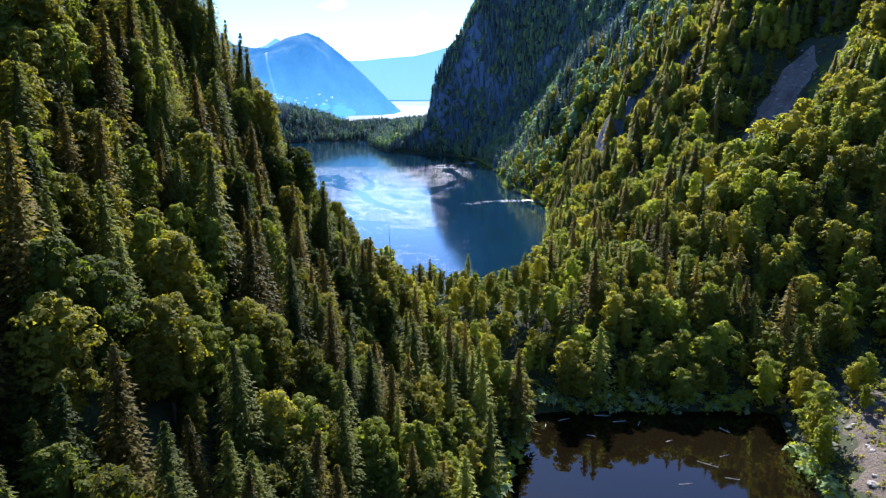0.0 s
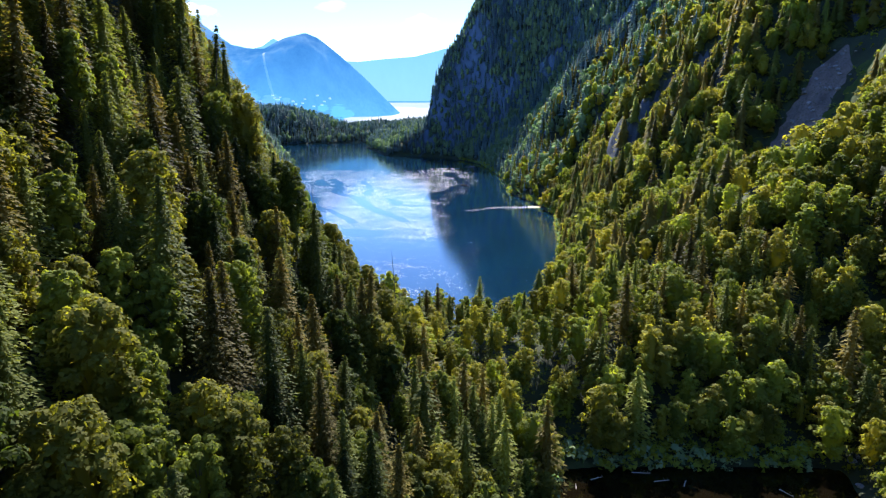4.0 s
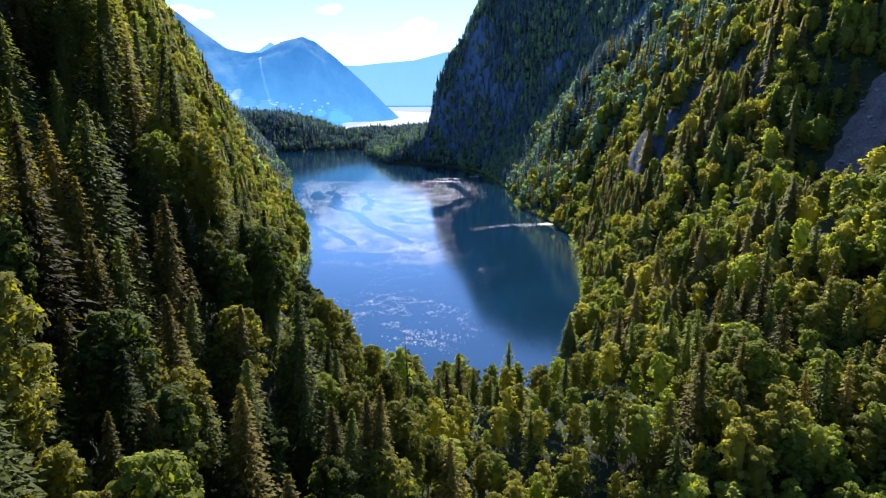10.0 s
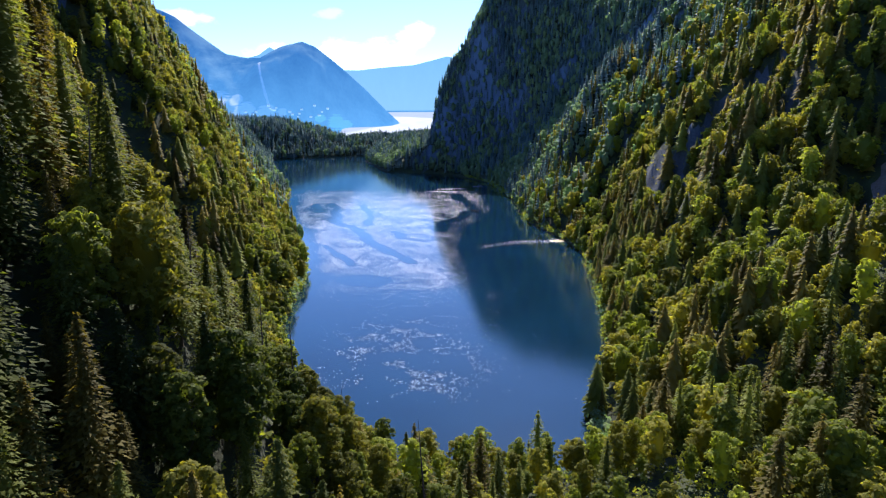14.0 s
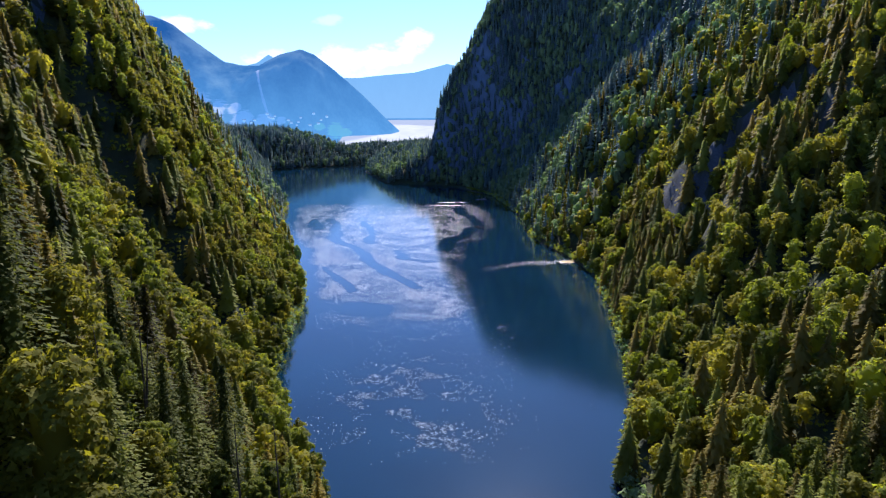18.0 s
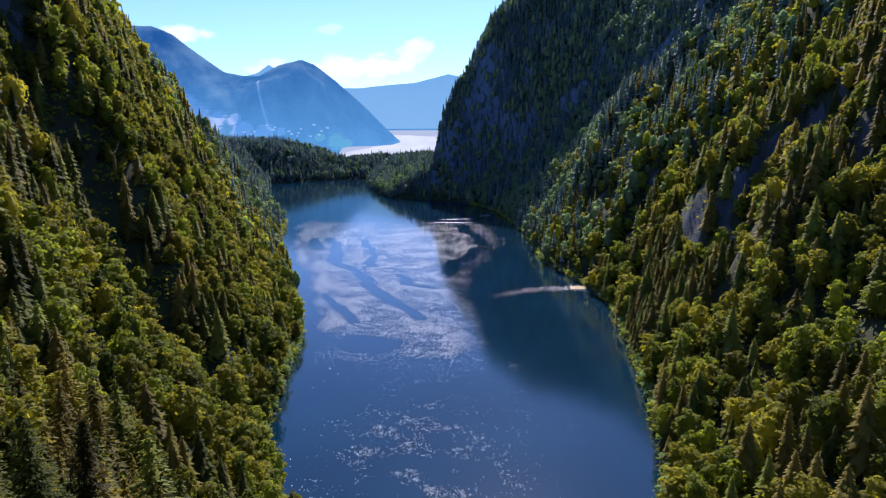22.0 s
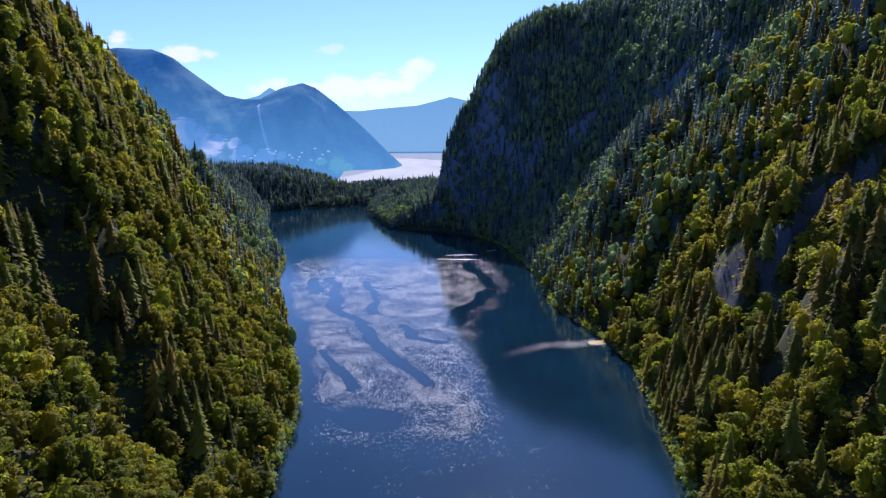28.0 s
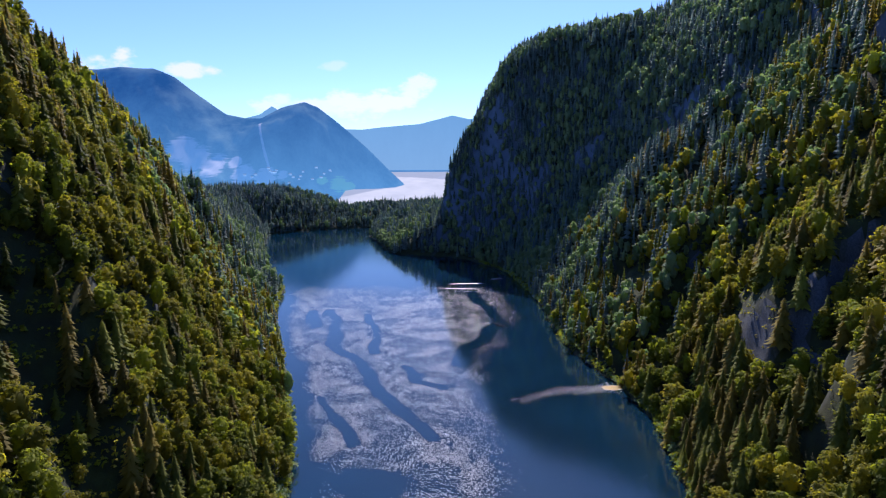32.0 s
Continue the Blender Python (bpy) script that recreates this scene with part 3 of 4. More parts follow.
def spruce_tiers(rng, tiers, boughs, width=0.18, low=0.08, spread=0.22):
    """A spruce seen from afar: tiers of drooping pointed boughs round a dense inside."""
    V, F = [], []
    for i in range(tiers):
        z = low + (0.97 - low) * (max(i + rng.uniform(-0.25, 0.25), 0) / (tiers - 1)) ** 0.92
        z = min(max(z, 0.03), 0.985)
        for j in range(boughs):
            if rng.random() < 0.12:
                continue
            a = 2 * math.pi * (j + rng.uniform(-0.35, 0.35)) / boughs + i * 1.3
            r = (width * (1 - z) ** 0.82 + 0.008) * rng.uniform(0.7, 1.25)
            c, s, side = math.cos(a), math.sin(a), r * spread * rng.uniform(0.8, 1.2)
            drop = rng.uniform(0.3, 0.6) * r
            n = len(V)
            V += [(0, 0, z + 0.3 * r + 0.012), (0.6 * r * c - side * s, 0.6 * r * s + side * c, z - 0.5 * drop), (r * c, r * s, z - drop + 0.02 * r), (0.6 * r * c + side * s, 0.6 * r * s - side * c, z - 0.5 * drop)]
            F += [(n, n + 2, n + 1), (n, n + 3, n + 2)]
    zs = np.linspace(low, 0.96, 5)
    return joined((np.array(V), np.array(F)), lathe(rng, zs, width * 0.45 * (1 - zs[1:-1]) ** 0.85, 6))


def egg(q):
    """The outline of a broadleaf crown, from its foot to its top."""
    return np.sqrt(np.clip(1 - ((q - 0.36) / np.where(q > 0.36, 0.68, 0.42)) ** 2, 0, 1))


def broadleaf_shape(rng, lobes, leaves, size, width=0.2, low=0.16, inside=0.7, lobe=1.0):
    """A crown of leafy lobes, bright on their tops, round a dense inside."""
    P, N = [], []
    for k in range(lobes):
        q = 0.10 + 0.82 * ((k + 0.5) / lobes) ** 0.9
        rad = width * lobe * rng.uniform(0.30, 0.50) * (1.0 if q < 0.8 else 0.85)
        a = 2.4 * k + rng.uniform(-0.5, 0.5)
        away = max(float(width * egg(np.array(q))) - rad * 0.6, 0) * rng.uniform(0.6, 1.18)
        if k == lobes - 1:
            away *= 0.3
        c = np.array((away * math.cos(a), away * math.sin(a), min(low + (1 - low) * q, 1 - rad * 0.8)))
        d = rng.normal(size=(leaves, 3))
        d /= np.linalg.norm(d, axis=1)[:, None]
        d[:, 2] = np.where(d[:, 2] < -0.35, -d[:, 2], d[:, 2])
        spray = rng.normal(size=(9, 3))
        spray /= np.linalg.norm(spray, axis=1)[:, None]
        bump = 0.72 + 0.5 * np.clip((d @ spray.T).max(axis=1, keepdims=True) * 2.2 - 1.3, 0, 1)          # sprays that stand out of the lobe
        P.append(c + d * (1, 1, 0.85) * rad * bump * rng.uniform(0.8, 1.12, (leaves, 1)))
        n = d + (0, 0, 0.4) + rng.normal(size=(leaves, 3)) * 0.32
        N.append(n / np.linalg.norm(n, axis=1)[:, None])
    zs = np.linspace(0, 0.93, 6)
    return joined(triangles(np.concatenate(P), np.concatenate(N), size, rng), lathe(rng, low + (1 - low) * zs, width * inside * egg(zs[1:-1]), 7, 0.25))


def bush_shape(rng, clumps, leaves, size, width=0.5):
    c = rng.normal(size=(clumps, 3)) * (width * 0.5, width * 0.5, 0.2) + (0, 0, 0.5)
    off = rng.normal(size=(clumps, leaves, 3))
    off /= np.linalg.norm(off, axis=2)[..., None]
    off[..., 2] = np.abs(off[..., 2])
    p = (c[:, None] + off * 0.25 * rng.uniform(0.6, 1.1, (clumps, leaves, 1))).reshape(-1, 3)
    n = off.reshape(-1, 3) + rng.normal(size=(clumps * leaves, 3)) * 0.3 + (0, 0, 0.3)
    return triangles(p, n / np.linalg.norm(n, axis=1)[:, None], size, rng)


def spruce_trunk(rng):
    lean = rng.normal(size=2) * 0.006
    return tapered([(0, 0, -0.04), (lean[0], lean[1], 0.35), (0, 0, 0.98)], [0.015, 0.010, 0.002])


def broadleaf_trunk(rng, limbs=6):
    pieces = [tapered([(0, 0, -0.05), (0.006, 0.004, 0.3), (0, 0, 0.85)], [0.016, 0.012, 0.003])]
    for k in range(limbs):
        a, z = rng.uniform(0, 6.28), rng.uniform(0.28, 0.6)
        r = rng.uniform(0.08, 0.15)
        pieces.append(tapered([(0, 0, z), (r * 0.5 * math.cos(a), r * 0.5 * math.sin(a), z + 0.08), (r * math.cos(a), r * math.sin(a), z + 0.2)], [0.007, 0.005, 0.0015], 4))
    return joined(*pieces)


# where trees stand
def scatter(x0, x1, y0, y1, step, rng):
    nx, ny = int((x1 - x0) / step), int((y1 - y0) / step)
    X, Y = np.meshgrid(np.arange(nx) + 0.5, np.arange(ny) + 0.5)
    X = x0 + (X + rng.uniform(-0.42, 0.42, X.shape)) * step
    Y = y0 + (Y + rng.uniform(-0.42, 0.42, Y.shape)) * step
    return X.ravel(), Y.ravel()


def grows(x, y, z, rng):
    e = 3.0
    z = np.asarray(z)
    gx, gy = (height(x + e, y) - height(x - e, y)) / (2 * e), (height(x, y + e) - height(x, y - e)) / (2 * e)
    slope = np.hypot(gx, gy)
    ok = z > 0.6
    ok &= rng.random(len(x)) < np.clip(np.sqrt(1 + slope ** 2), 1, 3) / 3 * np.where(y < 480, 1.7, 1.4)
    face = (np.abs(y - 845) < 105) & (slope > 1.9) & (x > right_shore(y) + 55) & (x < right_shore(y) + 190) | (off_line(x, y, -300, 712, -205, 670) < 26) & (slope > 1.5)
    ok &= ~face | (rng.random(len(x)) < 0.15)
    ok &= rng.random(len(x)) > smooth(2.6, 5.0, slope) * 0.5
    ok &= off_line(x, y, 150, 1058, 400, 1125) > 5
    ok &= (x < 0.74 * y + 40) & (x > -0.78 * y - 40) & (z < 270 + 0.22 * y)
    ok &= off_line(x, y, *CHUTE) > 17 + 5 * fractal(x, y, 20, 2)          # scree chute
    ok &= (off_line(x, y, 318, 592, 362, 608) > 22 + 9 * fractal(x, y, 25, 2)) | (rng.random(len(x)) < 0.1)          # meadow beside it
    ok &= ((off_line(x, y, 215, 240, 205, 300) > 20) & (off_line(x, y, 158, 200, 192, 276) > 16)) | (rng.random(len(x)) < 0.07)          # talus by the pond
    bald = fractal(x * 1.3 + 90, y * 0.7, 60, 2)
    ok &= (bald < 0.5) | (y < 480) | (rng.random(len(x)) < 0.4)
    return ok


def stand(x0, x1, y0, y1, step, rng, behind=False):
    x, y = scatter(x0, x1, y0, y1, step * 0.72, rng)
    z = height(x, y)
    ok = grows(x, y, z, rng) if not behind else (z > 0.6) & (z < 330) & (rng.random(len(x)) < 0.6)
    x, y, z = x[ok], y[ok], z[ok]
    # how likely a conifer: more on the left flank and higher up
    side = np.where(x < left_shore(y), np.where((y < 440) & (x > -75), np.where(y < 190, 0.62, 0.32), np.where(y < 300, 0.75, 0.60)), np.where(x > right_shore(y), table(y, [400, 720, 800], [0.28, 0.30, 0.45]), 0.08))
    p = side + 0.8 * fractal(x, y, 55, 2) + 0.04 * smooth(900, 1600, y) + 0.1 * smooth(60, 200, z)
    p = np.where((x < right_shore(y)) & (x > left_shore(y)) & (y < 480), 0.03, p)
    p = np.where((x < left_shore(y)) & (y > 440) & (y < 1000), p - 0.30, p)
    conifer = rng.random(len(x)) < p
    tall = np.where(conifer, rng.uniform(27, 40, len(x)), rng.uniform(21, 32, len(x))) * rng.choice([0.6, 0.85, 1, 1.1], len(x))
    tall = tall * np.where((x > -80) & (x < 60) & (y > 295) & (y < 460), 0.72, 1.0)
    return x, y, z, conifer, tall


def forest(name, label, x, y, z, conifer, tall, spruces, leafy, rng, mats=None, later=None):
    """One mesh of joined trees, for the woods whose trees nobody could count. later: from where to where along y the
    mix turns over to four haze-tinted materials.
    """
    V, F, S, tones, count = [], [], [], [], 0
    for is_conifer, shapes, slots in ((True, spruces, (0, 1)), (False, leafy, (2, 3))):
        pick = rng.integers(0, len(shapes), len(x))
        for k, (sv, sf) in enumerate(shapes):
            sel = np.nonzero((conifer == is_conifer) & (pick == k))[0]
            if not len(sel):
                continue
            a = rng.uniform(0, 6.283, len(sel))
            c, s = np.cos(a), np.sin(a)
            h = tall[sel]
            w = h * rng.uniform(0.85, 1.25, len(sel))
            vx = (sv[None, :, 0] * c[:, None] - sv[None, :, 1] * s[:, None]) * w[:, None] + x[sel][:, None]
            vy = (sv[None, :, 0] * s[:, None] + sv[None, :, 1] * c[:, None]) * w[:, None] + y[sel][:, None]
            vz = sv[None, :, 2] * h[:, None] + z[sel][:, None]
            V.append(np.stack([vx, vy, vz], -1).reshape(-1, 3))
            F.append((sf[None] + (np.arange(len(sel)) * len(sv))[:, None, None]).reshape(-1, 3) + count)
            slot = rng.choice(slots, len(sel))
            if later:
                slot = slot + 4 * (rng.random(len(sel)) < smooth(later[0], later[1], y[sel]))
            S.append(np.repeat(slot, len(sf)))
            tones.append(np.repeat(rng.random(len(sel)), len(sv)))
            count += len(sel) * len(sv)
    ob = new(name, raw_mesh(name, np.concatenate(V), np.concatenate(F), False, np.concatenate(S)))
    for m in (*(mats or (SPRUCE, SPRUCE_B, BEECH, MAPLE)), *(later[2] if later else ())):
        ob.data.materials.append(m)
    ob.data.attributes.new("tone", "FLOAT", "POINT").data.foreach_set("value", np.concatenate(tones).astype(np.float32))
    return tagged(ob, label, "forest", kind="stuff")


# near trees: things of their own
rng = np.random.default_rng(11)
near = stand(-260, 370, 45, 470, 10.8, rng)
reach = np.hypot(off_line(near[0], near[1], -12, 100, -48, 350), 0.8 * np.maximum(table(near[1], [100, 350], [160, 240]) - near[2] - near[4], 0))
reach = reach + 200 * (near[1] < 70)
order = np.argsort(reach)
chosen = np.zeros(len(reach), bool)
for kind in (True, False):
    ids = [i for i in order if near[3][i] == kind][:290]
    chosen[ids] = True


def tree_thing(name, label, crown, trunk, mat):
    base = new(name)
    part("trunk", raw_mesh("trunk", *trunk), BARK, base)
    part("crown", raw_mesh("crown", *crown), mat, base)
    return tagged(base, label, "tree", group=name + "s on the near slopes")


def plant_near():
    r = np.random.default_rng(21)
    spruces = [tree_thing("spruce_tree", "tall green spruce with drooping boughs on the slope", spruce_shape(r, 38, 11, 8, 0.020, width=w), spruce_trunk(r), m)
               for w, m in ((0.22, SPRUCE), (0.20, SPRUCE_B), (0.26, SPRUCE), (0.18, SPRUCE_B), (0.24, SPRUCE))]
    leafy = [tree_thing("broadleaf_tree", l, broadleaf_shape(r, 50, 115, 0.0155, width=w, inside=0.4, lobe=0.72), broadleaf_trunk(r), m)
             for w, m, l in ((0.20, BEECH, "fresh green beech with a full crown"), (0.24, MAPLE, "bright green maple with a wide crown"), (0.165, BEECH, "slender green beech in the wood"), (0.215, MAPLE, "light green maple with an uneven crown"))]
    autumn = tree_thing("broadleaf_tree", "yellowing maple among green trees", broadleaf_shape(r, 50, 115, 0.0155, width=0.24, inside=0.4, lobe=0.72), broadleaf_trunk(r), YELLOW)
    autumn.matrix_basis = pose(-66, 236, float(height(-66, 236)), 0, 0, 40) @ Matrix.Diagonal((27, 27, 27, 1))
    used, firsts = set(), []
    for i in np.nonzero(chosen)[0]:
        x, y, z, con, tall = (a[i] for a in near)
        pool = spruces if con else leafy
        k = int(r.integers(0, len(pool)))
        h = float(tall) * 1.02
        m = pose(float(x), float(y), float(z) - 0.3, float(r.normal() * 2), float(r.normal() * 2), float(r.uniform(0, 360))) @ Matrix.Diagonal((h, h, h, 1))
        ob = pool[k]
        if ob.name in used:
            copy_thing(ob, m)
        else:
            used.add(ob.name)
            firsts.append((ob, m))
    for ob, m in firsts:
        ob.matrix_basis = m


def plant_far():
    r = np.random.default_rng(31)
    sp = [spruce_shape(r, 24, 8, 4, 0.034, width=w) for w in (0.19, 0.22, 0.25)]
    bl = [broadleaf_shape(r, 22, 42, 0.027, width=w, inside=0.5, lobe=0.85) for w in (0.19, 0.24, 0.21)]
    rest = [a[~chosen] for a in near]
    forest("near_woods", "mixed spruce and beech wood on the near slopes", *rest, sp, bl, r)
    sp2 = [spruce_tiers(r, 22, 11, w) for w in (0.21, 0.26, 0.23)]
    bl2 = [broadleaf_shape(r, 14, 34, 0.036, width=w, inside=0.6) for w in (0.22, 0.28, 0.25)]
    s = list(stand(-460, 60, 470, 1000, 11.0, r))
    s[4] = s[4] * 0.85
    forest("left_woods", "spruce wood on the steep slope over the lake", *s, sp2, bl2, r, (SPRUCE_B, SPRUCE, MAPLE, BEECH))
    s = stand(40, 480, 470, 1000, 11.6, r)
    forest("right_woods", "light green mixed wood below the cliffs", *s, sp2, bl2, r, (SPRUCE_B, SPRUCE, BEECH, MAPLE))
    sp3 = [spruce_tiers(r, 9, 6, w, spread=0.4) for w in (0.17, 0.21)]
    bl3 = [broadleaf_shape(r, 7, 7, 0.080, width=w) for w in (0.20, 0.25)]
    s = stand(-250, 300, -300, 45, 11.0, r, True)
    forest("rear_woods", "mixed wood on the slopes round the pond", *s, sp3, bl3, r)
    s = stand(-760, -150, 1000, 2400, 11.5, r)
    forest("far_left_woods", "dark conifer wood along the lake shore", *s, sp3, bl3, r, (SPRUCE_B, SPRUCE, BEECH, MAPLE), (850, 1700, HAZED_MIX))
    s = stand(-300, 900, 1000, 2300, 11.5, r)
    forest("far_right_woods", "mixed wood climbing to the shaded cliff", *s, sp3, bl3, r, (SPRUCE_B, SPRUCE, BEECH, MAPLE), (850, 1600, HAZED_MIX))
    x, y = scatter(-100, 760, 1250, 2250, 7.0, r)
    z, past = height(x, y), x - cliff_foot(y)
    keep = (past > -10) & (z > 1) & (r.random(len(x)) < 0.85 - 0.55 * smooth(140, 260, past))
    x, y, z = x[keep], y[keep], z[keep]
    s = [x, y, z, r.random(len(x)) < 0.75, r.uniform(12, 26, len(x))]
    forest("cliff_woods", "dark firs clinging to the shaded cliff", *s, sp3, bl3, r, (HAZED_FIR, HAZED_SPRUCE, HAZED_LINDEN, HAZED_LINDEN))
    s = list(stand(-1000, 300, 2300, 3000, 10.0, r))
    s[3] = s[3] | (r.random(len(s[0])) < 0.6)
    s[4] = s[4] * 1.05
    forest("far_end_woods", "dark wooded hills at the end of the lake", *s, sp3, bl3, r, (HAZED_FIR, HAZED_SPRUCE, HAZED_FIR, HAZED_LINDEN))


plant_near()
plant_far()


# bare standing trees among the left-hand wood
def snag_tree(r, tall):
    base = new("dead_tree")
    bend = r.normal(size=2) * 0.5
    part("trunk", raw_mesh("trunk", *tapered([(0, 0, -1), (bend[0], bend[1], tall * 0.5), (bend[0] * 2, bend[1] * 2, tall)], [0.36, 0.24, 0.05], 6)), BARK, base)
    for k in range(16):
        z = tall * r.uniform(0.3, 0.99)
        a, n = r.uniform(0, 6.283), r.uniform(0.6, 2.4) * (1.25 - z / tall)
        c = bend * 2 * z / tall
        part("branch", raw_mesh("branch", *tapered([(c[0], c[1], z), (c[0] + n * math.cos(a), c[1] + n * math.sin(a), z - 0.35 * n), (c[0] + 1.7 * n * math.cos(a), c[1] + 1.7 * n * math.sin(a), z - 0.2 * n)], [0.08, 0.05, 0.014], 3)), BARK, base)
    return tagged(base, "bare dark dead spruce standing on the steep slope", "tree", group="dead trees on the steep slope")


def plant_snags():
    r = np.random.default_rng(41)
    for k in range(36):
        y = r.uniform(220, 520)
        x = left_shore(y) - r.uniform(60, 175)
        ob = snag_tree(r, float(r.uniform(27, 38)))
        ob.matrix_basis = pose(float(x), float(y), float(height(x, y)), float(r.normal() * 3), float(r.normal() * 3), 0)
    ob = snag_tree(r, 27.0)
    ob.matrix_basis = pose(-89, 292, float(height(-89, 292)), 0, 6, 0)


plant_snags()


# shrubs fill the floor of the near wood
def undergrowth():
    r = np.random.default_rng(51)
    x, y = scatter(-230, 350, 50, 470, 5.0, r)
    z = height(x, y)
    ok = (z > 0.9) & (off_line(x, y, *CHUTE) > 13) & ((off_line(x, y, 168, 218, 196, 285) > 11) | (r.random(len(x)) < 0.5)) & ((r.random(len(x)) < 0.75) | (y > 300) | (off_line(x, y, 168, 218, 196, 285) < 26))
    x, y, z = x[ok], y[ok], z[ok]
    shapes = [bush_shape(r, 6, 4, 0.16, 0.55) for k in range(3)]
    forest("undergrowth", "green shrubs and saplings under the trees", x, y, z - 0.2, np.zeros(len(x), bool), r.uniform(2.0, 5.5, len(x)), shapes, shapes, r)
    x, y = scatter(40, 420, 470, 1000, 6.0, r)
    z = height(x, y)
    ok = (z > 0.9) & (off_line(x, y, *CHUTE) > 13) & (r.random(len(x)) < 0.6)
    shapes = [bush_shape(r, 5, 3, 0.24, 0.6) for k in range(3)]
    lx, ly = scatter(-420, 0, 470, 1000, 6.0, r)
    lz = height(lx, ly)
    keep = (lz > 0.9) & (lz < 300) & (lx > left_shore(ly) - 230)
    leafy = [bush_shape(r, 5, 4, 0.22, 0.6) for k in range(3)]
    forest("steep_slope_shrubs", "green shrubs clinging to the steep slope", lx[keep], ly[keep], lz[keep] - 0.2, np.zeros(keep.sum(), bool), r.uniform(3, 7, keep.sum()), leafy, leafy, r)
    forest("slope_shrubs", "low green shrubs on the sunny slope", x[ok], y[ok], z[ok] - 0.2, np.zeros(ok.sum(), bool), r.uniform(2, 5, ok.sum()), shapes, shapes, r)


undergrowth()


def shore_shrubs():
    """Bushes that hang over the water's edge."""
    r = np.random.default_rng(55)
    X, Y = [], []
    for y0, y1, step in ((225, 300, 1.6), (440, 1000, 1.5), (1000, 1900, 2.6)):
        y = np.arange(y0, y1, step) + r.uniform(-0.7, 0.7, len(np.arange(y0, y1, step)))
        for side, line in ((-1, left_shore), (1, right_shore)):
            X.append(line(y) + side * r.uniform(-1.5, 4.5, len(y)))
            Y.append(y)
    x = np.arange(38, 165, 1.4)
    X.append(x)
    Y.append(306 + r.uniform(-4, 7, len(x)))
    x, y = np.concatenate(X), np.concatenate(Y)
    z = np.maximum(height(x, y), 0)
    ok = (z < 9) & ((x < 158) | (y > 320))
    x, y, z = x[ok], y[ok], z[ok]
    shapes = [bush_shape(r, 7, 5, 0.15, 0.5) for k in range(3)]
    forest("shore_shrubs", "dark bushes hanging over the water's edge", x, y, z - 0.3, np.zeros(len(x), bool), r.uniform(3.5, 9.0, len(x)), shapes, shapes, r, (HAZED_FIR, HAZED_FIR, BEECH, HAZED_LINDEN))


shore_shrubs()


# stones
def stone_mesh(r, name):
    bm = bmesh.new()
    bmesh.ops.create_icosphere(bm, subdivisions=2, radius=1.0)
    off = r.uniform(0, 50, 3)
    for v in bm.verts:
        n = noise.noise(Vector(v.co) * 1.3 + Vector(off))
        v.co *= 1 + 0.45 * n
        v.co.z *= 0.65
    me = bpy.data.meshes.new(name)
    bm.to_mesh(me)
    bm.free()
    return me


def lay_stones():
    r = np.random.default_rng(61)
    kinds = [stone_mesh(r, "boulder") for k in range(5)]
    for me in kinds:
        me.materials.append(ROCK)
    spots = []
    for k in range(130):
        spots.append((r.uniform(166, 238), r.uniform(225, 315), r.uniform(0.5, 2.2)))
    for k in range(70):
        t = r.uniform(0, 1)
        spots.append((286 + 66 * t + r.normal() * 7, 620 + 28 * t + r.normal() * 9, r.uniform(0.6, 2.6)))
    for k in range(60):
        t = r.uniform(0, 1) ** 1.6
        spots.append((150 + 200 * t + r.normal() * 4, 1056 + 56 * t + r.normal() * 4, r.uniform(0.8, 3.5)))
    for x, y, size in spots:
        z = float(height(x, y))
        if z < 0.2:
            continue
        ob = new("boulder", kinds[int(r.integers(0, 5))])
        ob.matrix_basis = pose(x, y, z + size * 0.15, r.uniform(-20, 20), r.uniform(-20, 20), r.uniform(0, 360)) @ Matrix.Diagonal((size, size * r.uniform(0.7, 1.2), size, 1))
        tagged(ob, "pale grey limestone boulder on the gravel", "boulder", group="boulders on the scree")


lay_stones()


def patch_sheet(name, along, width, lift, step, mat, label, category, wild=5.0):
    """A sheet that hugs the ground along a line, with an uneven edge."""
    (ax, ay), (bx, by) = along
    length = math.hypot(bx - ax, by - ay)
    nu, nv = max(4, int(length / step)), max(4, int(2 * width / step))
    U, W = np.meshgrid(np.linspace(0, 1, nu), np.linspace(-1, 1, nv))
    ends = np.clip(np.sin(np.pi * np.clip(U * 0.96 + 0.02, 0, 1)) * 1.6, 0.1, 1)
    half = width * ends * (1 + 0.5 * fractal(U * length, W * 3 + ax, wild * 2, 2))
    X = ax + (bx - ax) * U - (by - ay) / length * W * half
    Y = ay + (by - ay) * U + (bx - ax) / length * W * half
    Z = height(X, Y) + lift * (1 - np.abs(W) ** 4) - 0.4 * np.abs(W) ** 4 + 0.5 * fractal(X, Y, 3, 2)
    i = np.arange(nv - 1)[:, None] * nu + np.arange(nu - 1)[None]
    f = np.stack([i, i + 1, i + 1 + nu, i + nu], -1).reshape(-1, 4)
    ob = new(name, raw_mesh(name, np.stack([X, Y, Z], -1).reshape(-1, 3), f, False))
    ob.data.materials.append(mat)
    return tagged(ob, label, category, kind="structure")


patch_sheet("ground_meadow", ((300, 584), (366, 610)), 24, 0.5, 3.0, GRASS, "steep grassy clearing beside the scree", "meadow")
patch_sheet("ground_scree", ((282, 618), (354, 650)), 17, 1.3, 2.2, SCREE, "steep pale scree chute below the cliff", "scree")
patch_sheet("ground_talus", ((166, 206), (207, 296)), 13, 0.7, 2.0, TALUS, "gravel fan beside the pond", "gravel")
